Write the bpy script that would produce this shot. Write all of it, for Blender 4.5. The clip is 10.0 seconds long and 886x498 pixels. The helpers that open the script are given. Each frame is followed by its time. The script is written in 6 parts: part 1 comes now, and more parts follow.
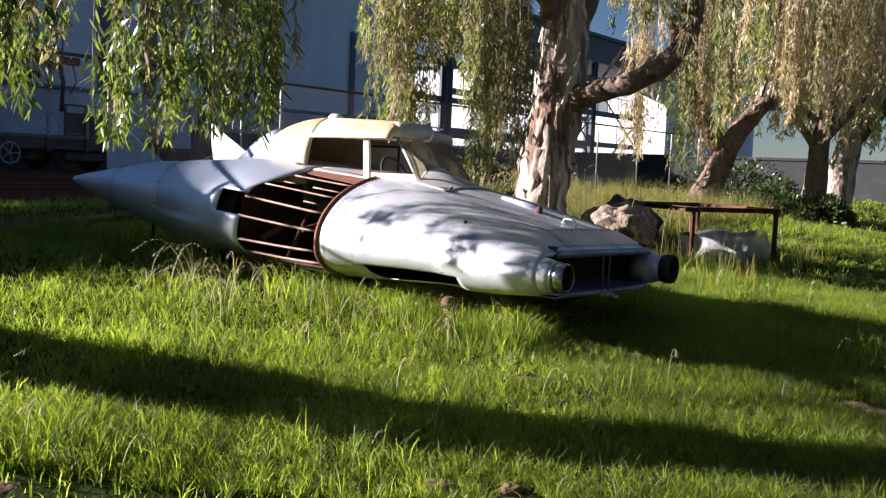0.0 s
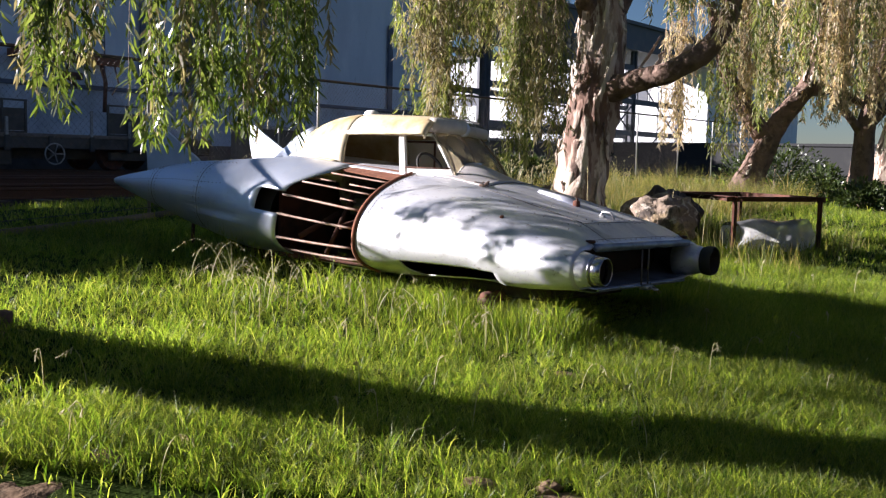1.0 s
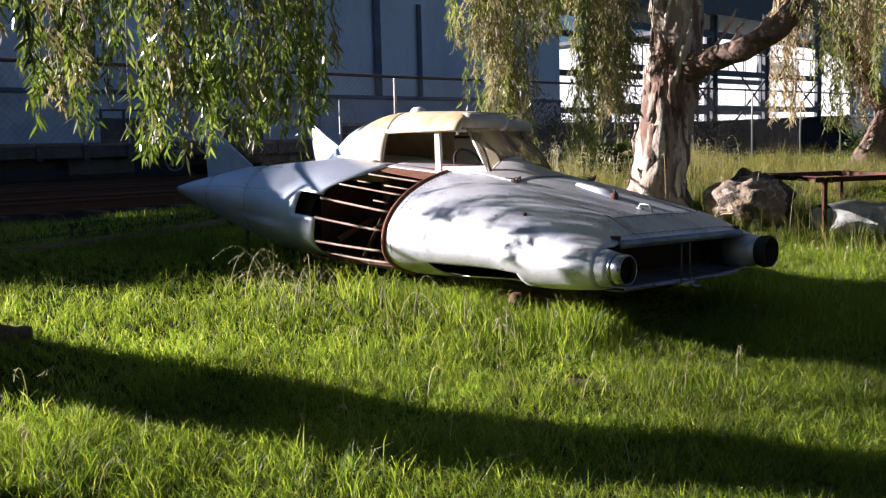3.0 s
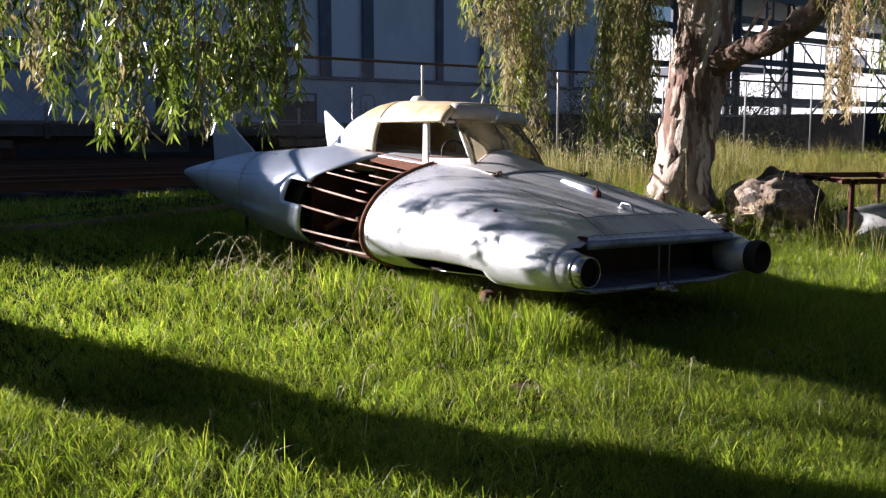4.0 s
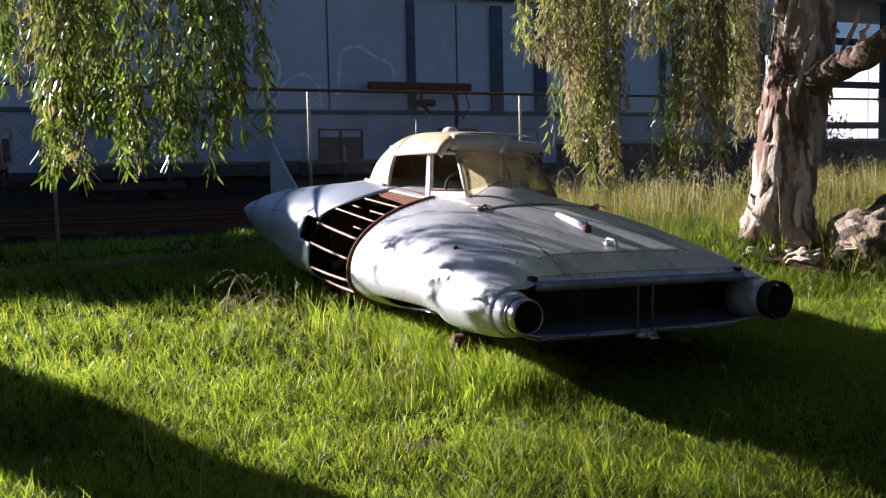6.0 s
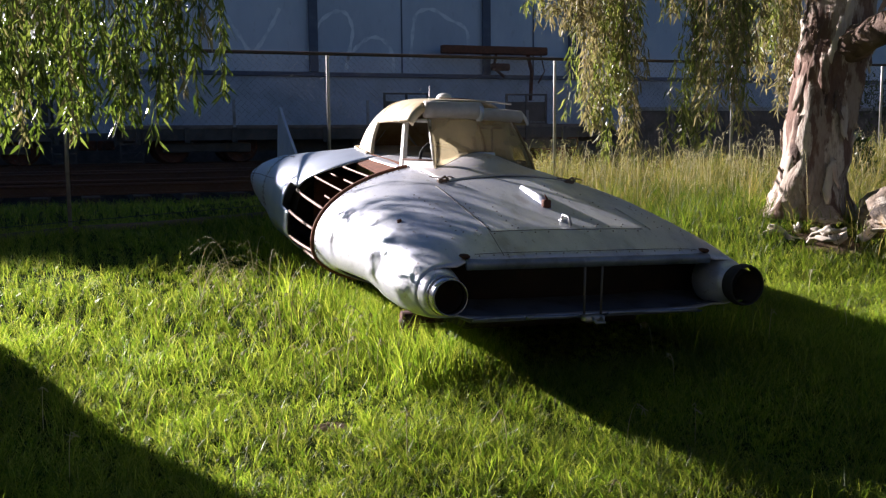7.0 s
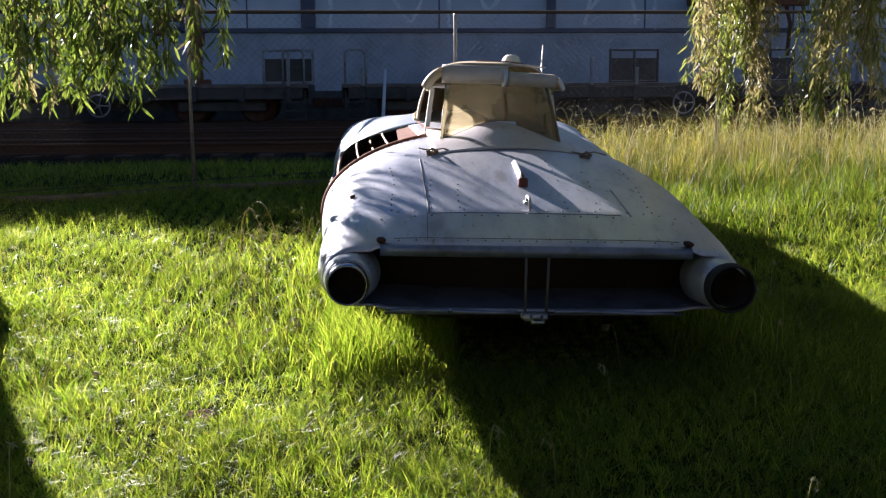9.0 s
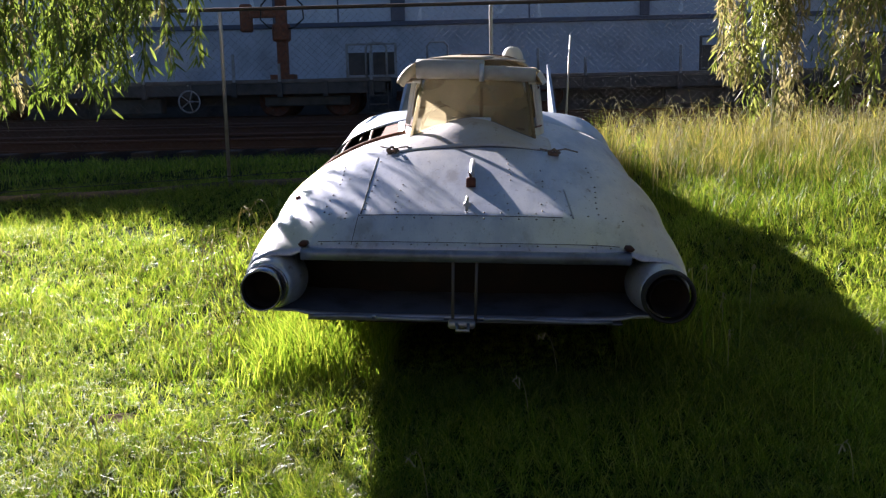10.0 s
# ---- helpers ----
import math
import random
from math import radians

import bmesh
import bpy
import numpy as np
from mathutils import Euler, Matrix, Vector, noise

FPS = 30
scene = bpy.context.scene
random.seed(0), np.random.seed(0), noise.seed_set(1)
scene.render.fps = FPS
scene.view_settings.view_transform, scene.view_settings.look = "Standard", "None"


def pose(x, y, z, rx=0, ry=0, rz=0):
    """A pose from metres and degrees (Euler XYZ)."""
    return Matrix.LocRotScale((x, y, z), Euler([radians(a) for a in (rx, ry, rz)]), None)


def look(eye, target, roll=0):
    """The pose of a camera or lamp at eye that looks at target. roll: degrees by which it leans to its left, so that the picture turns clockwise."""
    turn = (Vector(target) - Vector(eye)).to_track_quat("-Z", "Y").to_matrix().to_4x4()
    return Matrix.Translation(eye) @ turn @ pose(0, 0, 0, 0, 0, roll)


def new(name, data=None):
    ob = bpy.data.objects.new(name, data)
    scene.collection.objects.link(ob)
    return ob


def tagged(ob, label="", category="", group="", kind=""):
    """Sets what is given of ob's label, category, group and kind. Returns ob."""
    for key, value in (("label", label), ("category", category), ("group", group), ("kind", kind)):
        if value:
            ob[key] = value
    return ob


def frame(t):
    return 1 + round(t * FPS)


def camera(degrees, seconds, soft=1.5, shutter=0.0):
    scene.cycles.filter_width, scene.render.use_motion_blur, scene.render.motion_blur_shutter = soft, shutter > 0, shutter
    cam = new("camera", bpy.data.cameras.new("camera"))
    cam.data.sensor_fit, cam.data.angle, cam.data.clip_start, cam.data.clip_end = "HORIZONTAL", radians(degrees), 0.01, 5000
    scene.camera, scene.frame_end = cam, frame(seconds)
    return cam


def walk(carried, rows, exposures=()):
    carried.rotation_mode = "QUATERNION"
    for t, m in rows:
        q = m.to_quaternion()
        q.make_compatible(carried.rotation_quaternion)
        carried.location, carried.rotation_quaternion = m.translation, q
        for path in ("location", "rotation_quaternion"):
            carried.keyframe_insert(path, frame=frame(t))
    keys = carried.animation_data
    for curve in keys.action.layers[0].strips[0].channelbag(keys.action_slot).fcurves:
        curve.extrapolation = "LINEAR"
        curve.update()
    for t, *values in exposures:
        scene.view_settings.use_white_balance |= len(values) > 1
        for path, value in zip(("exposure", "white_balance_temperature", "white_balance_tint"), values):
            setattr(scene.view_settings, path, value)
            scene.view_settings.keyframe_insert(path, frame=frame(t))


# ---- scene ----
cam = camera(49.3, 10.0, soft=1.3)

PATH = [
    (0, (-6.344, -2.912, 1.407), (-4.723, -1.753, 1.237), 2.4),
    (0.5, (-6.351, -2.902, 1.441), (-4.752, -1.712, 1.282), 2.0),
    (1, (-6.31, -2.921, 1.427), (-4.74, -1.695, 1.239), 1.3),
    (1.5, (-6.217, -3.044, 1.441), (-4.665, -1.796, 1.261), 2.3),
    (2, (-6.07, -3.151, 1.43), (-4.533, -1.889, 1.222), 2.1),
    (2.5, (-5.799, -3.225, 1.439), (-4.398, -1.81, 1.25), 0.0),
    (2.7, (-5.729, -3.267, 1.458), (-4.321, -1.861, 1.256), -1.2),
    (3.8, (-5.125, -3.625, 1.529), (-3.887, -2.072, 1.293), -1.0),
    (4, (-4.992, -3.68, 1.523), (-3.733, -2.144, 1.284), -0.0),
    (4.5, (-4.58, -3.754, 1.557), (-3.381, -2.168, 1.341), 0.2),
    (5, (-4.183, -3.888, 1.493), (-3.093, -2.22, 1.315), -1.0),
    (6.3, (-3.173, -4.202, 1.488), (-2.316, -2.403, 1.311), -0.5),
    (6.5, (-2.962, -4.216, 1.516), (-2.108, -2.419, 1.307), 0.7),
    (7, (-2.566, -4.269, 1.505), (-1.855, -2.414, 1.272), -0.5),
    (7.5, (-2.124, -4.298, 1.515), (-1.572, -2.393, 1.252), -1.0),
    (8, (-1.605, -4.245, 1.541), (-1.213, -2.304, 1.257), -0.6),
    (8.5, (-1.125, -4.295, 1.568), (-0.917, -2.332, 1.249), 0.8),
    (9, (-0.768, -4.181, 1.562), (-0.626, -2.212, 1.244), -0.3),
    (9.5, (-0.306, -4.115, 1.567), (-0.178, -2.144, 1.254), -0.5),
    (10, (0.095, -4.011, 1.582), (-0.003, -2.042, 1.248), -1.2),
]
walk(cam, [(t, look(eye, target, roll)) for t, eye, target, roll in PATH], exposures=[(0.0, 1.70, 6300, 20), (2.5, 1.58, 6300, 20), (4.5, 1.44, 6300, 20), (8.0, 1.40, 6300, 20), (9.0, 1.74, 6300, 20), (9.5, 1.98, 6300, 20), (10.0, 1.89, 6300, 20)])

# ---------------------------------------------------------------- light
SUN_TO = Vector((-0.52, 0.86, 0.36)).normalized()      # towards the sun
world = bpy.data.worlds.new("world")
scene.world = world
world.use_nodes = True
wn = world.node_tree.nodes
sky = wn.new("ShaderNodeTexSky")
sky.sky_type = "NISHITA"
sky.sun_disc = False
sky.sun_elevation = math.asin(SUN_TO.z)
sky.sun_rotation = math.atan2(SUN_TO.x, SUN_TO.y)
sky.air_density, sky.dust_density, sky.ozone_density = 1.0, 0.0, 5.0
wn["Background"].inputs["Strength"].default_value = 0.022
world.node_tree.links.new(sky.outputs[0], wn["Background"].inputs["Color"])
sun_data = bpy.data.lights.new("sun", "SUN")
sun_data.energy, sun_data.angle, sun_data.color = 5.0, radians(0.55), (1.0, 0.95, 0.90)
sun = new("sun", sun_data)
sun.matrix_world = look(SUN_TO * 60, (0, 0, 0))


# ---------------------------------------------------------------- materials
def mat(name, base=(0.5, 0.5, 0.5), rough=0.6, metal=0.0, spots=(), bump=(), vary=0.0, scale=(1, 1, 1), coat=0.0, spec=0.5):
    """spots: (colour, noise scale, low, high, amount); bump: (noise scale, strength, distance)."""
    m = bpy.data.materials.new(name)
    m.use_nodes = True
    nt = m.node_tree
    n, l = nt.nodes, nt.links
    b = n["Principled BSDF"]
    b.inputs["Roughness"].default_value, b.inputs["Metallic"].default_value = rough, metal
    b.inputs["Coat Weight"].default_value = coat
    b.inputs["Specular IOR Level"].default_value = spec
    tc = n.new("ShaderNodeTexCoord")
    mp = n.new("ShaderNodeMapping")
    mp.inputs["Scale"].default_value = scale
    l.new(tc.outputs["Object"], mp.inputs["Vector"])
    rgb = n.new("ShaderNodeRGB")
    rgb.outputs[0].default_value = (*base, 1)
    col = rgb.outputs[0]
    for k, (c, sc, lo, hi, amount) in enumerate(spots):
        t = n.new("ShaderNodeTexNoise")
        t.inputs["Scale"].default_value, t.inputs["Detail"].default_value, t.inputs["Roughness"].default_value = sc, 6, 0.62
        l.new(mp.outputs[0], t.inputs["Vector"])
        r = n.new("ShaderNodeMapRange")
        r.inputs["From Min"].default_value, r.inputs["From Max"].default_value, r.inputs["To Max"].default_value = lo, hi, amount
        l.new(t.outputs["Fac"], r.inputs["Value"])
        mx = n.new("ShaderNodeMix")
        mx.data_type = "RGBA"
        l.new(r.outputs[0], mx.inputs["Factor"])
        l.new(col, mx.inputs["A"])
        mx.inputs["B"].default_value = (*c, 1)
        col = mx.outputs["Result"]
    if vary:
        oi = n.new("ShaderNodeObjectInfo")
        hs = n.new("ShaderNodeHueSaturation")
        r = n.new("ShaderNodeMapRange")
        r.inputs["To Min"].default_value, r.inputs["To Max"].default_value = 1 - vary, 1 + vary
        l.new(oi.outputs["Random"], r.inputs["Value"])
        l.new(r.outputs[0], hs.inputs["Value"])
        l.new(col, hs.inputs["Color"])
        col = hs.outputs[0]
    l.new(col, b.inputs["Base Color"])
    last = None
    for sc, strength, dist in bump:
        t = n.new("ShaderNodeTexNoise")
        t.inputs["Scale"].default_value, t.inputs["Detail"].default_value = sc, 5
        l.new(mp.outputs[0], t.inputs["Vector"])
        bp = n.new("ShaderNodeBump")
        bp.inputs["Strength"].default_value, bp.inputs["Distance"].default_value = strength, dist
        l.new(t.outputs["Fac"], bp.inputs["Height"])
        if last:
            l.new(last, bp.inputs["Normal"])
        last = bp.outputs[0]
    if last:
        l.new(last, b.inputs["Normal"])
    return m


def leaf_mat(name, c1, c2, c3, back, through_amount=0.45, gloss=0.35, spec=0.4):
    """Thin leaves that let light through, each a little different."""
    m = bpy.data.materials.new(name)
    m.use_nodes = True
    n, l = m.node_tree.nodes, m.node_tree.links
    b = n["Principled BSDF"]
    b.inputs["Roughness"].default_value = gloss
    b.inputs["Specular IOR Level"].default_value = spec
    geo = n.new("ShaderNodeNewGeometry")
    ramp = n.new("ShaderNodeValToRGB")
    e = ramp.color_ramp.elements
    e[0].color, e[1].color = (*c1, 1), (*c3, 1)
    e.new(0.5).color = (*c2, 1)
    l.new(geo.outputs["Random Per Island"], ramp.inputs["Fac"])
    tc = n.new("ShaderNodeTexCoord")
    t = n.new("ShaderNodeTexNoise")
    t.inputs["Scale"].default_value, t.inputs["Detail"].default_value = 0.9, 4
    l.new(tc.outputs["Object"], t.inputs["Vector"])
    hs = n.new("ShaderNodeHueSaturation")
    r = n.new("ShaderNodeMapRange")
    r.inputs["From Min"].default_value, r.inputs["From Max"].default_value = 0.3, 0.7
    r.inputs["To Min"].default_value, r.inputs["To Max"].default_value = 0.65, 1.3
    l.new(t.outputs["Fac"], r.inputs["Value"])
    l.new(r.outputs[0], hs.inputs["Value"])
    l.new(ramp.outputs[0], hs.inputs["Color"])
    l.new(hs.outputs[0], b.inputs["Base Color"])
    tr = n.new("ShaderNodeBsdfTranslucent")
    mixc = n.new("ShaderNodeMix")
    mixc.data_type, mixc.blend_type = "RGBA", "MULTIPLY"
    mixc.inputs["Factor"].default_value = 1.0
    l.new(hs.outputs[0], mixc.inputs["A"])
    mixc.inputs["B"].default_value = (*back, 1)
    l.new(mixc.outputs["Result"], tr.inputs["Color"])
    ms = n.new("ShaderNodeMixShader")
    ms.inputs[0].default_value = through_amount
    l.new(b.outputs[0], ms.inputs[1])
    l.new(tr.outputs[0], ms.inputs[2])
    l.new(ms.outputs[0], n["Material Output"].inputs["Surface"])
    return m


def pane_mat(name, tint, dirt, cloud):
    """Old see-through plastic: clear and tinted, with cloudy dirt and a shiny face."""
    m = bpy.data.materials.new(name)
    m.use_nodes = True
    n, l = m.node_tree.nodes, m.node_tree.links
    b = n["Principled BSDF"]
    b.inputs["Roughness"].default_value = 0.25
    b.inputs["Base Color"].default_value = (*dirt, 1)
    tp = n.new("ShaderNodeBsdfTransparent")
    tp.inputs["Color"].default_value = (*tint, 1)
    tl = n.new("ShaderNodeBsdfTranslucent")
    tl.inputs["Color"].default_value = (*dirt, 1)
    tc = n.new("ShaderNodeTexCoord")
    t = n.new("ShaderNodeTexNoise")
    t.inputs["Scale"].default_value, t.inputs["Detail"].default_value = 3.5, 7
    l.new(tc.outputs["Object"], t.inputs["Vector"])
    r = n.new("ShaderNodeMapRange")
    r.inputs["From Min"].default_value, r.inputs["From Max"].default_value = 0.3, 0.75
    r.inputs["To Min"].default_value, r.inputs["To Max"].default_value = cloud * 0.5, cloud * 1.5
    l.new(t.outputs["Fac"], r.inputs["Value"])
    half = n.new("ShaderNodeMixShader")
    half.inputs[0].default_value = 0.72
    l.new(b.outputs[0], half.inputs[1])
    l.new(tl.outputs[0], half.inputs[2])
    ms = n.new("ShaderNodeMixShader")
    l.new(r.outputs[0], ms.inputs[0])
    l.new(tp.outputs[0], ms.inputs[1])
    l.new(half.outputs[0], ms.inputs[2])
    gl = n.new("ShaderNodeBsdfGlossy")
    gl.inputs["Roughness"].default_value = 0.08
    fr = n.new("ShaderNodeFresnel")
    fr.inputs["IOR"].default_value = 1.2
    top = n.new("ShaderNodeMixShader")
    l.new(fr.outputs[0], top.inputs[0])
    l.new(ms.outputs[0], top.inputs[1])
    l.new(gl.outputs[0], top.inputs[2])
    l.new(top.outputs[0], n["Material Output"].inputs["Surface"])
    return m


ALU = mat("weathered_aluminium", (0.68, 0.69, 0.72), 0.42, 0.50,
          spots=[((0.42, 0.46, 0.56), 2.4, 0.44, 0.62, 0.8), ((0.74, 0.76, 0.82), 7, 0.5, 0.72, 0.7), ((0.32, 0.29, 0.27), 5, 0.58, 0.70, 0.5), ((0.20, 0.16, 0.13), 26, 0.61, 0.72, 0.75), ((0.30, 0.29, 0.30), 90, 0.59, 0.70, 0.5)],
          bump=[(1.6, 0.30, 0.03), (5, 0.16, 0.010), (60, 0.06, 0.002)], scale=(1.3, 0.5, 1.0))
# bluer copy of the hull metal; the tail's shade is part of its colour
ALU_TAIL = mat("shade_blue_aluminium", (0.62, 0.68, 0.77), 0.42, 0.70,
               spots=[((0.46, 0.50, 0.56), 2.0, 0.42, 0.7, 0.7), ((0.72, 0.74, 0.76), 7, 0.5, 0.75, 0.5), ((0.36, 0.34, 0.32), 30, 0.64, 0.8, 0.4)],
               bump=[(1.4, 0.2, 0.03), (60, 0.05, 0.002)])
SEAM = mat("dark_seam", (0.10, 0.095, 0.09), 0.8, 0.2)
RIVET = mat("rivet_metal", (0.15, 0.135, 0.125), 0.6, 0.5)
CHROME = mat("dull_chrome", (0.40, 0.41, 0.44), 0.22, 1.0, spots=[((0.3, 0.26, 0.22), 30, 0.55, 0.75, 0.6)])
CREAM = mat("yellowed_cream_paint", (0.62, 0.54, 0.36), 0.55, 0.0,
            spots=[((0.36, 0.235, 0.085), 2.0, 0.40, 0.58, 0.9), ((0.74, 0.70, 0.60), 5, 0.5, 0.7, 0.6), ((0.25, 0.17, 0.09), 18, 0.62, 0.8, 0.5)],
            bump=[(7, 0.15, 0.01), (70, 0.06, 0.002)])
WHITE = mat("chalky_white_paint", (0.76, 0.75, 0.71), 0.6, 0.0,
            spots=[((0.55, 0.48, 0.36), 5, 0.55, 0.8, 0.6), ((0.3, 0.2, 0.12), 30, 0.66, 0.8, 0.5)], bump=[(50, 0.08, 0.002)])
HEADER = mat("scuffed_header_paint", (0.52, 0.49, 0.45), 0.6, 0.1,
             spots=[((0.30, 0.24, 0.18), 6, 0.45, 0.7, 0.8), ((0.70, 0.68, 0.64), 12, 0.5, 0.7, 0.6)], bump=[(30, 0.15, 0.004)])
BROWNTAPE = mat("brown_tape", (0.22, 0.15, 0.07), 0.6, spots=[((0.12, 0.08, 0.04), 9, 0.45, 0.7, 0.7)])
HINGE = mat("rust_grey_hinge", (0.26, 0.19, 0.14), 0.85, 0.2, spots=[((0.12, 0.07, 0.05), 12, 0.45, 0.7, 0.8)])
RUST = mat("rust", (0.23, 0.085, 0.045), 0.88, 0.1,
           spots=[((0.09, 0.04, 0.025), 8, 0.45, 0.7, 0.8), ((0.36, 0.16, 0.08), 22, 0.52, 0.72, 0.7)], bump=[(40, 0.4, 0.004)])
RUST_DARK = mat("old_dark_rust", (0.12, 0.045, 0.028), 0.9, 0.1,
                spots=[((0.03, 0.02, 0.016), 6, 0.45, 0.7, 0.8), ((0.15, 0.065, 0.035), 18, 0.55, 0.75, 0.6)], bump=[(40, 0.3, 0.004)])
# darkened blue copy of the hull metal, with the lip's shade in it
LIP = mat("shaded_stained_lip_metal", (0.26, 0.31, 0.40), 0.45, 0.6, spots=[((0.12, 0.13, 0.16), 6, 0.46, 0.66, 0.7), ((0.42, 0.47, 0.55), 14, 0.56, 0.72, 0.6)])
COWL = mat("dusty_cowl_metal", (0.62, 0.60, 0.61), 0.5, 0.4,
           spots=[((0.60, 0.53, 0.48), 3.0, 0.46, 0.62, 0.8), ((0.40, 0.30, 0.24), 14, 0.58, 0.70, 0.7), ((0.24, 0.19, 0.16), 40, 0.60, 0.72, 0.6)],
           bump=[(2.0, 0.35, 0.03), (60, 0.08, 0.002)])
STRINGER = mat("bare_stringer_metal", (0.34, 0.24, 0.19), 0.65, 0.3,
               spots=[((0.24, 0.10, 0.06), 14, 0.48, 0.66, 0.8)])
# near-black base holds the shade of hollows; the browner spots are rust
INSIDE = mat("shade_black_inside", (0.035, 0.028, 0.024), 0.9, 0.0, spots=[((0.07, 0.04, 0.03), 5, 0.5, 0.7, 0.7)])
# dark blue base carries the mouth's shade; the darker spots are grime
DUCT = mat("shade_blue_grimy_metal", (0.17, 0.20, 0.25), 0.6, 0.3, spots=[((0.05, 0.045, 0.045), 5, 0.45, 0.7, 0.8)])
RUBBER = mat("perished_rubber", (0.03, 0.028, 0.026), 0.85, bump=[(30, 0.2, 0.004)])
CLAY = mat("rusted_hub", (0.10, 0.058, 0.04), 0.9, 0.0, spots=[((0.14, 0.07, 0.05), 9, 0.45, 0.7, 0.8)], bump=[(30, 0.4, 0.006)])
SEATCLOTH = mat("faded_seat_cloth", (0.33, 0.30, 0.22), 0.9, spots=[((0.12, 0.10, 0.07), 6, 0.5, 0.7, 0.7)], bump=[(90, 0.2, 0.002)])
SCREEN = pane_mat("yellowed_windscreen", (0.90, 0.85, 0.70), (0.66, 0.57, 0.38), 0.30)
BARK = mat("paper_bark", (0.42, 0.335, 0.27), 0.92, 0.0,
           spots=[((0.16, 0.085, 0.06), 3.0, 0.49, 0.54, 0.9), ((0.70, 0.62, 0.52), 4.2, 0.55, 0.60, 0.9), ((0.045, 0.03, 0.026), 8, 0.61, 0.67, 0.85), ((0.28, 0.20, 0.15), 30, 0.5, 0.62, 0.45)],
           bump=[(4.2, 0.9, 0.06), (26, 0.7, 0.014)], scale=(1.6, 1.6, 0.42))
BARK_PALE = mat("pale_peeling_bark", (0.66, 0.58, 0.48), 0.9, 0.0,
                spots=[((0.40, 0.27, 0.20), 5, 0.5, 0.7, 0.8), ((0.16, 0.09, 0.06), 13, 0.58, 0.74, 0.6)], bump=[(22, 0.5, 0.01)], scale=(1.5, 1.5, 0.4))
BARK_DARK = mat("dark_limb_bark", (0.19, 0.125, 0.095), 0.95, 0.0,
                spots=[((0.06, 0.04, 0.033), 6, 0.45, 0.65, 0.8), ((0.34, 0.25, 0.19), 9, 0.58, 0.74, 0.7)], bump=[(9, 0.9, 0.04), (30, 0.6, 0.01)])
TWIG = mat("twig", (0.26, 0.19, 0.13), 0.9)
ROCK = mat("weathered_rock", (0.26, 0.20, 0.15), 0.93, 0.0,
           spots=[((0.50, 0.37, 0.22), 2.6, 0.50, 0.57, 0.9), ((0.055, 0.045, 0.04), 3.6, 0.53, 0.60, 0.9), ((0.58, 0.52, 0.44), 9, 0.57, 0.64, 0.8), ((0.10, 0.08, 0.065), 24, 0.54, 0.66, 0.6)],
           bump=[(5, 1.0, 0.07), (22, 0.8, 0.02)])
ROCK_DARK = mat("dark_rock", (0.10, 0.075, 0.062), 0.93, 0.0,
                spots=[((0.045, 0.035, 0.03), 3.0, 0.48, 0.58, 0.9), ((0.26, 0.20, 0.15), 7, 0.56, 0.64, 0.7)], bump=[(5, 1.0, 0.06), (24, 0.8, 0.02)])
SOIL = mat("grass_floor", (0.03, 0.05, 0.01), 0.95, 0.0,
           spots=[((0.045, 0.045, 0.018), 1.4, 0.55, 0.75, 0.6), ((0.022, 0.034, 0.008), 5, 0.45, 0.7, 0.8)], bump=[(14, 0.8, 0.03)], spec=0.02)
DIRT = mat("dry_dirt", (0.19, 0.13, 0.085), 0.97, 0.0,
           spots=[((0.09, 0.06, 0.04), 5, 0.45, 0.7, 0.8), ((0.30, 0.23, 0.16), 12, 0.55, 0.72, 0.6)], bump=[(9, 0.9, 0.04), (40, 0.5, 0.01)], spec=0.05)
BALLAST = mat("track_ballast", (0.040, 0.032, 0.027), 0.97, 0.0,
              spots=[((0.02, 0.016, 0.014), 9, 0.42, 0.65, 0.9), ((0.08, 0.06, 0.05), 18, 0.55, 0.75, 0.7)], bump=[(22, 1.0, 0.04)], spec=0.05)
RAIL = mat("rusty_rail", (0.10, 0.055, 0.04), 0.85, 0.15, spots=[((0.08, 0.045, 0.032), 6, 0.45, 0.7, 0.8)])
SLEEPER = mat("old_sleeper", (0.055, 0.042, 0.034), 0.95, spots=[((0.05, 0.04, 0.03), 8, 0.45, 0.7, 0.8)], vary=0.3)
EDGING = mat("weathered_edging_timber", (0.15, 0.13, 0.10), 0.95, spots=[((0.12, 0.10, 0.08), 4, 0.45, 0.7, 0.8)], scale=(0.4, 1, 3))
GALV = mat("galvanised_pipe", (0.50, 0.50, 0.49), 0.5, 0.7, spots=[((0.25, 0.22, 0.19), 9, 0.52, 0.75, 0.7)])
WIRE = mat("fence_wire", (0.07, 0.068, 0.065), 0.85, 0.1, spots=[((0.15, 0.11, 0.09), 5, 0.5, 0.7, 0.7)])
RAILPIPE = mat("dark_top_rail", (0.07, 0.06, 0.055), 0.8, 0.3, spots=[((0.11, 0.06, 0.04), 4, 0.5, 0.7, 0.7)])
WALLPAINT = mat("blue_grey_wall", (0.60, 0.65, 0.74), 0.85, 0.0,
                spots=[((0.44, 0.49, 0.58), 0.35, 0.42, 0.68, 0.8), ((0.72, 0.75, 0.80), 1.1, 0.52, 0.74, 0.6), ((0.14, 0.15, 0.18), 4, 0.6, 0.8, 0.5)],
                bump=[(3, 0.2, 0.02)], scale=(1, 1, 0.45))
WALLDARK = mat("dark_wall_pilaster", (0.10, 0.115, 0.16), 0.85, spots=[((0.17, 0.19, 0.24), 1.5, 0.5, 0.72, 0.7)])
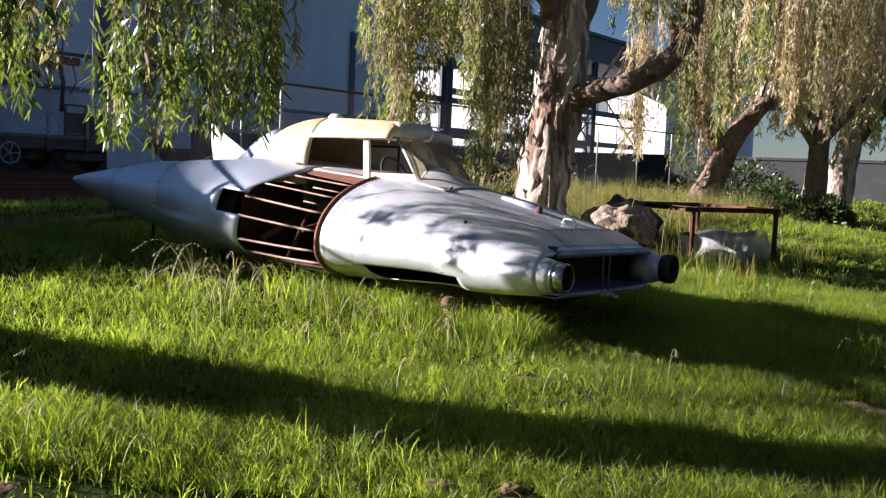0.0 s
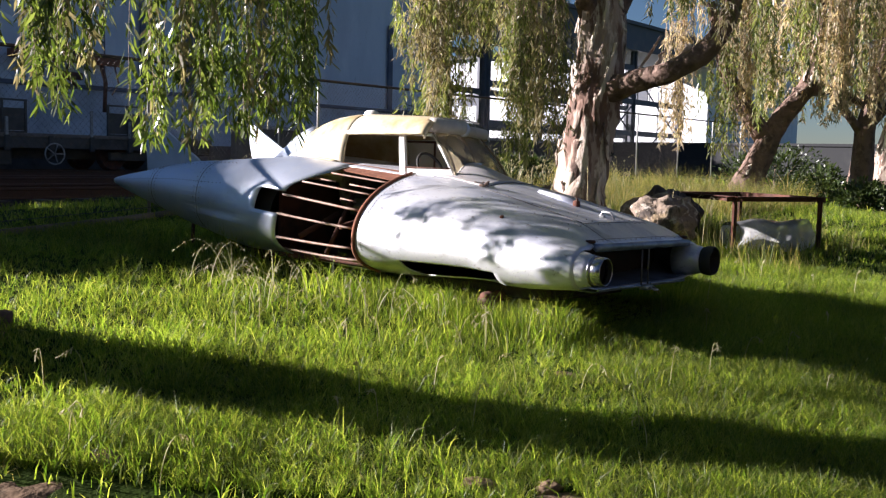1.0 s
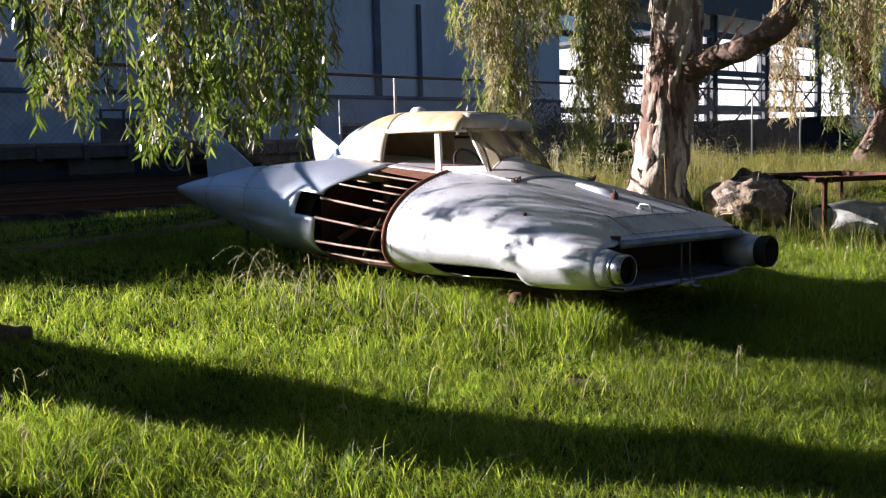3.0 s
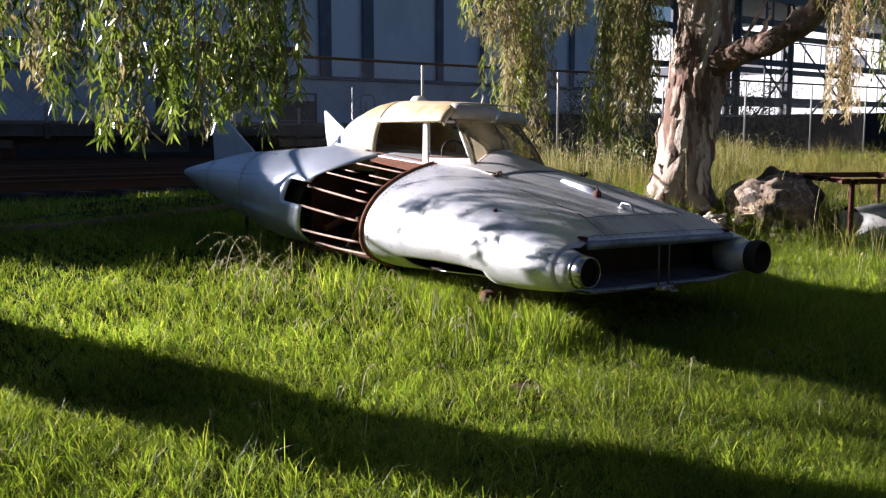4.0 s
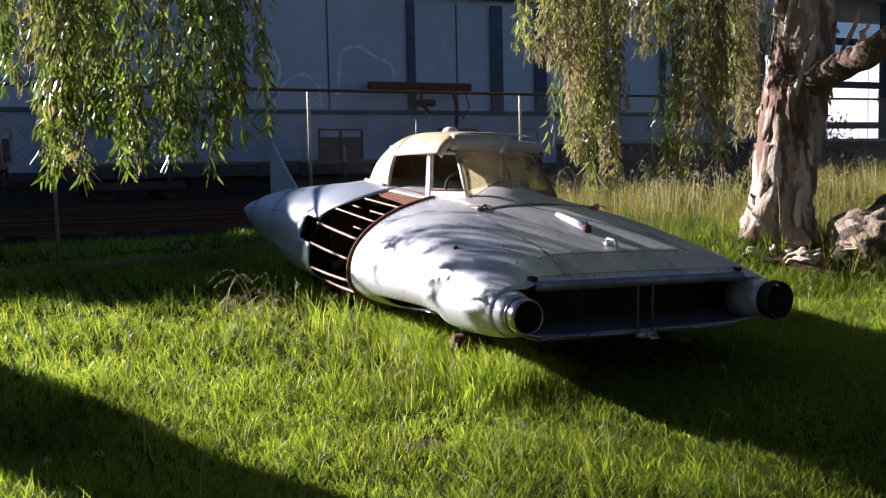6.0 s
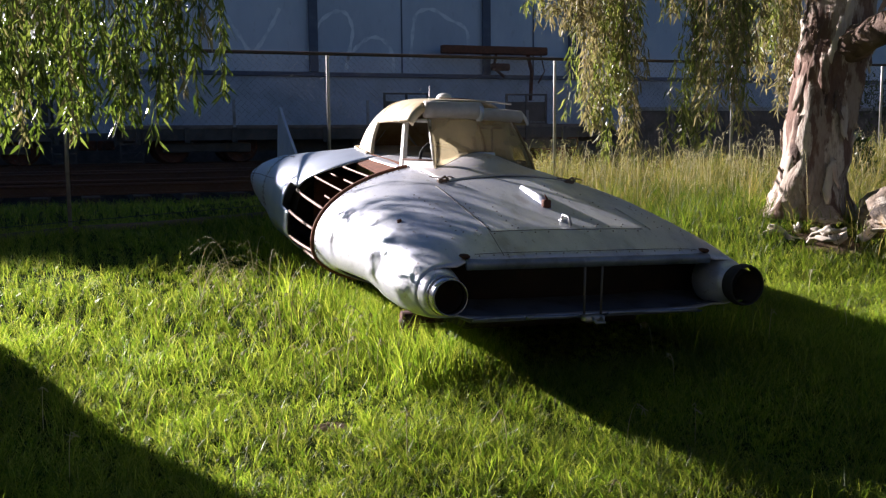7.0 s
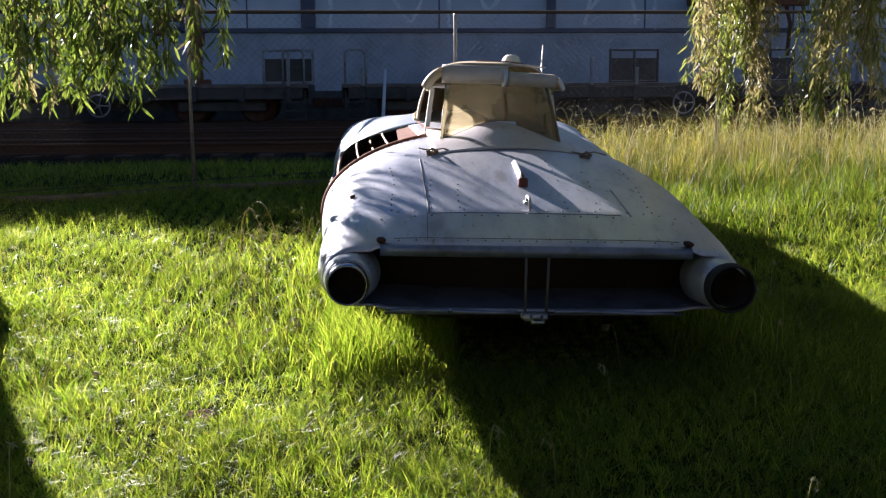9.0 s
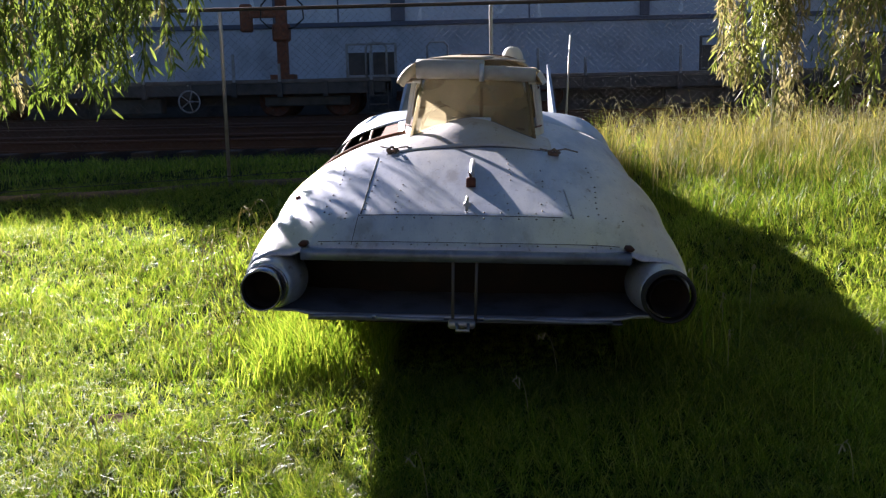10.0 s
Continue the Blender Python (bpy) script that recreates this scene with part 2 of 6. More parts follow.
WALLBASE = mat("grey_wall_base", (0.46, 0.50, 0.58), 0.9, 0.0,
               spots=[((0.26, 0.285, 0.33), 0.8, 0.45, 0.7, 0.8), ((0.30, 0.31, 0.33), 3, 0.56, 0.75, 0.6)], bump=[(5, 0.2, 0.02)])
SPRAY = mat("white_spray_paint", (0.86, 0.89, 0.94), 0.8, spots=[((0.55, 0.60, 0.68), 2.5, 0.45, 0.62, 0.8)])
WAGON = mat("grimy_wagon_steel", (0.11, 0.105, 0.10), 0.85, 0.2,
            spots=[((0.05, 0.045, 0.04), 2, 0.45, 0.7, 0.8), ((0.20, 0.14, 0.10), 6, 0.55, 0.75, 0.6)], bump=[(20, 0.3, 0.006)])
WAGONGREY = mat("grey_wagon_paint", (0.36, 0.36, 0.36), 0.8, 0.1,
                spots=[((0.18, 0.15, 0.13), 4, 0.48, 0.7, 0.8)])
DECK = mat("wagon_deck_boards", (0.20, 0.17, 0.15), 0.95, spots=[((0.10, 0.08, 0.07), 3, 0.45, 0.7, 0.8)], bump=[(12, 0.4, 0.01)])
STEEL = mat("dark_gantry_steel", (0.12, 0.13, 0.15), 0.75, 0.3, spots=[((0.2, 0.18, 0.17), 1.5, 0.5, 0.7, 0.6)])
DARKBOARD = mat("tarred_board_fence", (0.028, 0.03, 0.032), 0.9, spots=[((0.05, 0.05, 0.05), 1.5, 0.5, 0.7, 0.7)])
PALEWALL = mat("pale_shed_cladding", (0.74, 0.76, 0.79), 0.8, spots=[((0.48, 0.52, 0.58), 0.6, 0.45, 0.7, 0.7)], bump=[(3, 0.2, 0.02)])
GUM_MID = leaf_mat("olive_drooping_leaves", (0.09, 0.12, 0.04), (0.17, 0.19, 0.07), (0.33, 0.32, 0.18), (1.7, 1.85, 0.75), 0.45, 0.32)
GUM_FAR = leaf_mat("far_dry_leaves", (0.26, 0.25, 0.13), (0.42, 0.35, 0.24), (0.56, 0.47, 0.36), (1.7, 1.6, 1.2), 0.55, 0.5)
HEDGE = leaf_mat("hedge_leaves", (0.03, 0.05, 0.02), (0.05, 0.075, 0.025), (0.07, 0.085, 0.03), (1.4, 1.6, 0.6), 0.3)
GUM = leaf_mat("drooping_leaves", (0.05, 0.075, 0.024), (0.10, 0.125, 0.042), (0.22, 0.235, 0.11), (1.9, 2.2, 0.75), 0.40, 0.26)
GUM_DRY = leaf_mat("dry_drooping_leaves", (0.15, 0.155, 0.07), (0.25, 0.225, 0.13), (0.34, 0.29, 0.20), (1.5, 1.45, 0.95), 0.45, 0.5)
GRASS = leaf_mat("lawn_blades", (0.050, 0.088, 0.017), (0.098, 0.126, 0.028), (0.205, 0.200, 0.085), (3.45, 3.8, 1.05), 0.60, 0.38, 0.30)
LUSH = leaf_mat("lush_grass", (0.034, 0.066, 0.013), (0.066, 0.092, 0.02), (0.15, 0.15, 0.06), (2.8, 3.0, 0.95), 0.5, 0.45, 0.25)
TALLGRASS = leaf_mat("tall_seeding_grass", (0.09, 0.13, 0.028), (0.19, 0.185, 0.065), (0.40, 0.31, 0.16), (1.9, 1.9, 0.9), 0.48, 0.55)
STALK = leaf_mat("dry_grass_stalks", (0.34, 0.33, 0.16), (0.46, 0.43, 0.24), (0.56, 0.52, 0.34), (1.4, 1.3, 0.9), 0.35, 0.6)
PLASTIC = pane_mat("clouded_plastic", (0.85, 0.87, 0.88), (0.70, 0.71, 0.70), 0.75)


# ---------------------------------------------------------------- mesh helpers
def part(name, me, material, parent=None, label="", smooth=True):
    """One mesh object of the given mesh or bmesh, in world measures, under its thing."""
    if isinstance(me, bmesh.types.BMesh):
        bm, me = me, bpy.data.meshes.new(name)
        bmesh.ops.recalc_face_normals(bm, faces=bm.faces)
        bm.to_mesh(me)
        bm.free()
    if smooth:
        me.polygons.foreach_set("use_smooth", [True] * len(me.polygons))
    me.materials.clear()
    me.materials.append(material)
    ob = new(name, me)
    if parent is not None:
        ob.parent = parent
    if label:
        tagged(ob, label)
    return ob


def thing(name, label, category, group="", at=None, kind=""):
    ob = new(name)
    ob.empty_display_size = 0.2
    if at is not None:
        ob.matrix_world = at
    return tagged(ob, label, category, group, kind)


def mesh_from(name, verts, faces):
    me = bpy.data.meshes.new(name)
    me.from_pydata([tuple(v) for v in verts], [], [tuple(f) for f in faces])
    me.update()
    return me


def loft(rings, closed=True, caps=(False, False), skip=None):
    """A bmesh skin over rings of equally many points."""
    bm = bmesh.new()
    vs = [[bm.verts.new(p) for p in r] for r in rings]
    k = len(rings[0])
    for i in range(len(rings) - 1):
        for j in range(k if closed else k - 1):
            if skip and skip(i, j):
                continue
            a, b, c, d = vs[i][j], vs[i][(j + 1) % k], vs[i + 1][(j + 1) % k], vs[i + 1][j]
            bm.faces.new((a, b, c, d))
    for flag, ring in zip(caps, (vs[0], vs[-1])):
        if flag:
            bm.faces.new(ring)
    loose = [v for v in bm.verts if not v.link_faces]
    bmesh.ops.delete(bm, geom=loose, context="VERTS")
    return bm


def rod(path, radius, sides=8, caps=True, wobble=0.0, seed=1):
    """A tube along a polyline; radius is one number or one for each point."""
    pts = [Vector(p) for p in path]
    rad = radius if isinstance(radius, (list, tuple)) else [radius] * len(pts)
    rng = random.Random(seed)
    rings, side = [], None
    for i, p in enumerate(pts):
        way = (pts[min(i + 1, len(pts) - 1)] - pts[max(i - 1, 0)]).normalized()
        if side is None:
            side = way.orthogonal().normalized()
        side = (side - way * side.dot(way)).normalized()
        up = way.cross(side)
        rings.append([p + (side * math.cos(a) + up * math.sin(a)) * rad[i] * (1 + wobble * (rng.random() - 0.5))
                      for a in [2 * math.pi * j / sides for j in range(sides)]])
    return loft(rings, True, (caps, caps))


def box(x0, x1, y0, y1, z0, z1, bevel=0.0, seg=1):
    bm = bmesh.new()
    bmesh.ops.create_cube(bm, size=1.0, matrix=Matrix.Translation(((x0 + x1) / 2, (y0 + y1) / 2, (z0 + z1) / 2)) @ Matrix.Diagonal((x1 - x0, y1 - y0, z1 - z0, 1)))
    if bevel:
        bmesh.ops.bevel(bm, geom=bm.edges[:], offset=bevel, segments=seg, affect="EDGES")
    return bm


def joined(*parts):
    out = bmesh.new()
    for b in parts:
        me = bpy.data.meshes.new("tmp")
        b.to_mesh(me)
        b.free()
        out.from_mesh(me)
        bpy.data.meshes.remove(me)
    return out


def smoothstep(a, b, x):
    t = np.clip((np.asarray(x, float) - a) / (b - a), 0, 1)
    return t * t * (3 - 2 * t)


def ground_z(x, y):
    """Height of the ground: a lawn that rises gently to the fence, level track beds beyond."""
    x, y = np.asarray(x, float), np.asarray(y, float)
    lawn = 0.22 + 0.075 * np.clip(y, -7, 6.8) + 0.025 * np.clip(x, -9, 9)
    lawn = lawn + 0.03 * np.sin(x * 1.3 + 0.5) * np.sin(y * 1.1) + 0.015 * np.sin(x * 3.1) * np.cos(y * 2.7 + 1)
    lawn = lawn + 0.20 * np.exp(-(((x - 4.05) / 0.9) ** 2 + ((y - 3.15) / 0.9) ** 2))
    lawn = lawn + 0.20 * np.exp(-(((x + 4.2) / 0.7) ** 2 + ((y - 2.95) / 0.7) ** 2))
    f = smoothstep(7.6, 9.5, y) * (1 - smoothstep(9, 14, x) * (1 - smoothstep(12, 16, y)))
    return lawn * (1 - f) + 0.58 * f


# ---------------------------------------------------------------- ground
def build_ground():
    def axis(fine0, fine1, step, far):
        a = list(np.arange(fine0, fine1 + 1e-6, step))
        s, d = fine1, step
        while s < far:
            d *= 1.35
            s += d
            a.append(s)
        s, d = fine0, step
        lowside = []
        while s > -far:
            d *= 1.35
            s -= d
            lowside.append(s)
        return np.array(lowside[::-1] + a)
    xs, ys = axis(-9, 12, 0.16, 2500), axis(-6, 10, 0.16, 2500)
    gx, gy = np.meshgrid(xs, ys)
    gz = ground_z(gx, gy)
    verts = np.stack([gx, gy, gz], -1).reshape(-1, 3)
    w = len(xs)
    idx = np.arange(len(verts)).reshape(gx.shape)
    faces = np.stack([idx[:-1, :-1], idx[:-1, 1:], idx[1:, 1:], idx[1:, :-1]], -1).reshape(-1, 4)
    me = mesh_from("ground", verts, faces)
    tagged(part("ground", me, SOIL), "grassy ground rising gently towards the fence", "ground", kind="structure")


build_ground()


def build_tracks():
    bed = box(-60, 34, 9.6, 25.2, 0.3, 0.60)
    tagged(part("track_bed", bed, BALLAST, smooth=False), "dark stony track bed behind the fence", "track bed", kind="structure")
    sleeper = None
    for y in (11.2, 16.0, 21.9):
        track = thing("railway_track", "rusty railway track on dark sleepers", "railway track", "tracks behind the fence", pose(0, y, 0.6))
        for s in (-0.72, 0.72):
            foot = box(-55, 33, s - 0.07, s + 0.07, 0.10, 0.125)
            web = box(-55, 33, s - 0.012, s + 0.012, 0.125, 0.22)
            head = box(-55, 33, s - 0.036, s + 0.036, 0.22, 0.262, 0.008)
            part("rail", joined(foot, web, head), RAIL, track, smooth=False)
        for i in range(40):
            if sleeper is None:
                sleeper = part("sleeper", box(-0.12, 0.12, -1.25, 1.25, -0.03, 0.10, 0.012), SLEEPER, track, smooth=False)
                first = sleeper
                sleeper.location = (-20, 0, 0)
            else:
                ob = new("sleeper", first.data)
                ob.parent = track
                ob.location = (-20 + i * 0.68, 0, 0)


build_tracks()


# ---------------------------------------------------------------- warehouse behind the tracks
def build_warehouse():
    w = thing("warehouse", "long blue-grey painted warehouse with dark pilasters", "warehouse", at=pose(0, 27, 0.5))
    # unseen wall tops, stepped to shape the shadow on lawn and car tail
    for x0, x1, top in ((-55, -16.5, 9.4), (-16.5, -15.7, 9.75), (-15.7, -13.6, 10.5), (-13.6, -12.1, 9.65), (-12.1, 2.0, 7.9), (2.0, 21, 7.1), (21, 31.5, 11)):
        part("wall", box(x0, x1, 0, 0.5, 0, top), WALLPAINT, w, smooth=False)
    part("wall_base", box(-55, 31.5, -0.06, 0, 0, 2.95), WALLBASE, w, "grimy grey lower wall", False)
    part("string_course", box(-55, 31.5, -0.14, -0.06, 2.95, 3.10, 0.02), WALLDARK, w, smooth=False)
    for x0, x1, top, y0, y1 in ((-55.3, -16.5, 9.4, -0.05, 14), (-16.5, -15.7, 9.75, -0.05, 14), (-15.75, -13.55, 10.5, -0.05, 4), (-13.6, -12.1, 9.65, -0.05, 14), (-12.1, 2.0, 7.9, -0.3, 14), (2.0, 21, 7.1, -0.3, 14), (21, 31.8, 11, -0.4, 14)):
        part("roof", box(x0, x1, y0, y1, top, top + 0.12), WALLDARK, w, smooth=False)
    part("side_wall", box(31.2, 31.5, 0.5, 14, 0, 11), WALLPAINT, w, smooth=False)
    for x0, x1, top in ((-55, -12.1, 9.4), (-12.1, 21, 7.1), (21, 31.5, 11)):
        part("rear_wall", box(x0, x1, 13.5, 14, 0, top), WALLPAINT, w, smooth=False)
    for x, wd in ((-17, .3), (-11.6, .3), (-6.5, .3), (-2.7, .45), (4.95, .3), (11.05, .3), (14.5, .5), (16.4, .5), (19.9, .35), (22.2, .22), (27.6, .3)):
        part("pilaster", box(x - wd / 2, x + wd / 2, -0.16, -0.06, 3.1, 6.9, 0.02), WALLDARK, w, smooth=False)
    for x in (-9.1, -4.6, 1.4, 8.0, 12.9):
        part("panel_joint", box(x - 0.025, x + 0.025, -0.02, 0.0, 3.1, 6.9), WALLDARK, w, smooth=False)
    # sprayed loops
    for pts in ([(4.75, 4.0), (4.9, 4.6), (5.2, 5.2), (5.7, 5.55), (6.1, 5.5), (6.3, 5.0), (6.2, 4.4), (6.05, 3.7)],
                [(6.1, 4.0), (6.45, 4.45), (6.9, 4.75), (7.35, 4.68), (7.65, 4.25), (7.7, 3.7)],
                [(8.3, 4.1), (8.4, 5.0), (8.55, 5.6), (9.1, 5.75), (9.7, 5.45), (10.35, 5.1), (10.42, 4.2)],
                [(2.2, 5.3), (2.6, 4.7), (3.0, 4.2), (3.6, 5.0), (3.9, 5.6)],
                [(-2.1, 5.3), (-2.0, 4.2), (-2.05, 3.5)], [(1.75, 5.4), (1.7, 4.2), (1.72, 3.4)], [(-7.5, 5.0), (-7.3, 4.1), (-7.4, 3.4)], [(-0.4, 5.2), (0.1, 4.3), (0.5, 3.8), (0.9, 4.6)]):
        dense = []
        for i in range(len(pts) - 1):
            p0, p1, p2, p3 = (Vector(pts[max(0, min(len(pts) - 1, i + o))]) for o in (-1, 0, 1, 2))
            for k in range(5):
                t = k / 5
                q = 0.5 * (2 * p1 + (p2 - p0) * t + (2 * p0 - 5 * p1 + 4 * p2 - p3) * t * t + (3 * p1 - p0 - 3 * p2 + p3) * t ** 3)
                dense.append(q)
        dense.append(Vector(pts[-1]))
        bm = bmesh.new()
        prev = None
        for i, q in enumerate(dense):
            d = (dense[min(i + 1, len(dense) - 1)] - dense[max(i - 1, 0)]).normalized()
            nrm = Vector((-d.y, d.x)) * (0.055 + 0.02 * math.sin(i * 1.7))
            a = bm.verts.new((q.x + nrm.x, -0.008, q.y - 0.5 + nrm.y))
            b = bm.verts.new((q.x - nrm.x, -0.008, q.y - 0.5 - nrm.y))
            if prev:
                bm.faces.new((prev[0], a, b, prev[1]))
            prev = (a, b)
        part("paint_mark", bm, SPRAY, w, "pale sprayed paint loop", False)
    # rusty hoist beam fixed to the wall
    part("beam", box(9.2, 13.1, -0.75, -0.45, 3.75, 4.02, 0.03), RUST, w, "rusty hoist beam with hanging hooks", False)
    part("bracket", joined(box(9.6, 9.75, -0.6, 0, 3.8, 3.95), box(12.5, 12.65, -0.6, 0, 3.8, 3.95)), RUST_DARK, w, smooth=False)
    part("hoist", joined(rod([(11.2, -0.6, 3.75), (11.1, -0.6, 3.3), (11.5, -0.6, 3.0)], 0.05), rod([(12.4, -0.6, 3.75), (12.55, -0.6, 3.2), (12.5, -0.6, 2.2)], 0.07),
                         rod([(12.9, -0.6, 3.75), (13.05, -0.6, 3.2), (12.8, -0.6, 2.8)], 0.025), box(11.0, 11.7, -0.7, -0.5, 3.2, 3.45, 0.05)), RUST_DARK, w)


build_warehouse()


def build_wagon(x0, x1, label, wheel_at):
    zr = 0.86
    w = thing("flat_wagon", label, "railway wagon", "wagons behind the fence", pose((x0 + x1) / 2, 21.9, zr))
    L = (x1 - x0) / 2
    part("deck", box(-L, L, -1.3, 1.3, 0.86, 0.96, 0.015), DECK, w, smooth=False)
    part("sill", joined(box(-L, L, -1.28, -1.16, 0.58, 0.86, 0.01), box(-L, L, 1.16, 1.28, 0.58, 0.86, 0.01), box(-L, -L + 0.15, -1.28, 1.28, 0.5, 0.86), box(L - 0.15, L, -1.28, 1.28, 0.5, 0.86)), WAGON, w, smooth=False)
    part("underframe", joined(box(-L * 0.8, L * 0.8, -0.4, 0.4, 0.3, 0.58), box(-0.9, 0.9, -0.95, -0.55, 0.12, 0.55, 0.04)), WAGON, w, smooth=False)
    n = int(2 * L / 1.15)
    for i in range(n):
        x = -L + 0.5 + i * (2 * L - 1) / (n - 1)
        part("stake_pocket", box(x - 0.06, x + 0.06, -1.35, -1.28, 0.52, 0.9), WAGON, w, smooth=False)
        if i % 3 != 1:
            part("stake", box(x - 0.035, x + 0.035, -1.33, -1.27, 0.9, 1.35 + 0.25 * ((i * 7) % 3) / 2, 0.006), WAGONGREY, w, "upright grey stake", False)
    for s in (-1, 1):
        bx = s * (L - 2.2)
        bogie = part("bogie", joined(box(bx - 1.1, bx + 1.1, -1.02, -0.9, 0.28, 0.52, 0.03), box(bx - 1.1, bx + 1.1, 0.9, 1.02, 0.28, 0.52, 0.03), box(bx - 0.2, bx + 0.2, -1, 1, 0.3, 0.5)), WAGON, w, smooth=False)
        for ax in (bx - 0.85, bx + 0.85):
            for sy in (-0.75, 0.75):
                rings = [[(ax + r * math.cos(a), sy + d, 0.44 + r * math.sin(a)) for a in [2 * math.pi * k / 24 for k in range(24)]]
                         for r, d in ((0.1, -0.06), (0.36, -0.03), (0.40, -0.06), (0.42, -0.06), (0.42, 0.05), (0.47, 0.05), (0.47, 0.08), (0.1, 0.08))]
                part("wheel", loft(rings, True, (True, True)), RUST_DARK, bogie)
    for s in (-1, 1):
        ex = s * (L - 0.35)
        for yy in (-1.2,):
            hoop = [(ex - 0.28, yy, 0.96), (ex - 0.28, yy, 1.7), (ex - 0.2, yy, 1.8), (ex + 0.15, yy, 1.8), (ex + 0.24, yy, 1.7), (ex + 0.24, yy, 0.9)]
            part("handrail", rod(hoop, 0.03), WAGONGREY, w, "grey bent handrail")
        for k in range(3):
            part("step", box(ex - 0.25, ex + 0.25, -1.36, -1.2, 0.05 + k * 0.22, 0.08 + k * 0.22), WAGON, w, smooth=False)
        for hx in (ex - 0.28, ex + 0.25):
            part("step_hanger", box(hx, hx + 0.03, -1.32, -1.29, 0.02, 0.8), WAGON, w, smooth=False)
        part("buffer_beam", box(s * L - 0.02, s * L + 0.02, -1.2, 1.2, 0.45, 0.95), WAGON, w, smooth=False)
        part("coupler", box(min(s * L, s * L + s * 0.42), max(s * L, s * L + s * 0.42), -0.12, 0.12, 0.35, 0.6, 0.03), RUST_DARK, w, smooth=False)
    hx = wheel_at - (x0 + x1) / 2
    ring = [(hx + 0.27 * math.cos(a), -1.42, 0.44 + 0.27 * math.sin(a)) for a in [2 * math.pi * k / 24 for k in range(25)]]
    spokes = [rod([(hx, -1.42, 0.44), (hx + 0.27 * math.cos(a), -1.42, 0.44 + 0.27 * math.sin(a))], 0.016, 6) for a in [2 * math.pi * k / 5 for k in range(5)]]
    part("brake_wheel", joined(rod(ring, 0.022, 6, False), rod([(hx, -1.46, 0.44), (hx, -1.15, 0.44)], 0.03, 8), *spokes), WAGONGREY, w, "pale iron brake handwheel")
    return w


# added dark backing that stands in for the shade below the wagon decks
tagged(part("platform", joined(box(-55, 31.2, 24.7, 26.9, 0.5, 1.62, 0.02), box(-55, 31.2, 24.55, 24.7, 1.45, 1.66)), WAGON, smooth=False), "added dark platform along the warehouse, for the shade beneath the wagons", "platform", kind="structure")


build_wagon(-16.2, -2.35, "empty flat railway wagon with grey stakes and handrails", -7.5)
build_wagon(-1.5, 12.4, "empty flat railway wagon with grey stakes and brake wheel", 7.25)


def build_winch(x, label):
    w = thing("winch_post", label, "winch", "rusty winches on the wagons", pose(x, 21.0, 1.82))
    part("column", box(-0.13, 0.13, -0.13, 0.13, 0, 2.3, 0.02), RUST, w, smooth=False)
    part("gearbox", box(-0.22, 0.2, -0.2, 0.2, 0.95, 1.4, 0.05), RUST, w, smooth=False)
    part("base_plate", box(-0.3, 0.3, -0.25, 0.25, 0, 0.12), RUST, w, smooth=False)
    part("arm", joined(box(-1.0, 0.1, -0.1, 0.1, 1.55, 1.75, 0.02), box(-1.05, -0.75, -0.12, 0.12, 1.2, 1.9, 0.04)), RUST, w, smooth=False)
    for s in (-0.25, 0.3):
        hose = [(s, -0.1, 2.1), (s * 1.9, -0.14, 1.85), (s * 2.0, -0.15, 1.5), (s * 1.2, -0.14, 1.3), (s * 0.5, -0.1, 1.25)]
        part("hose", rod(hose, 0.022, 6), RUBBER, w)


build_winch(-5.15, "rusty winch post with hoses on the wagon deck")


def build_crate(x, z0, m=WAGONGREY):
    c = thing("stake_frame", "grey steel frame with two openings on the wagon deck", "steel frame", at=pose(x, 20.75, z0))
    for a in (-0.62, 0.0, 0.62):
        part("upright", box(a - 0.03, a + 0.03, -0.03, 0.03, 0, 0.85, 0.008), m, c, smooth=False)
    for z in (0.0, 0.8):
        part("crossbar", box(-0.62, 0.62, -0.025, 0.025, z, z + 0.05, 0.008), m, c, smooth=False)
    # dark panels added to draw the frame's two dark openings
    for a in (-0.58, 0.04):
        part("board", box(a, a + 0.54, 0.0, 0.03, 0.06, 0.62), WAGON, c, "dark panel drawn for a dark frame opening", False)


build_crate(-2.85, 1.82)
build_crate(6.0, 1.82, WAGON)
build_crate(9.6, 1.82, WAGON)


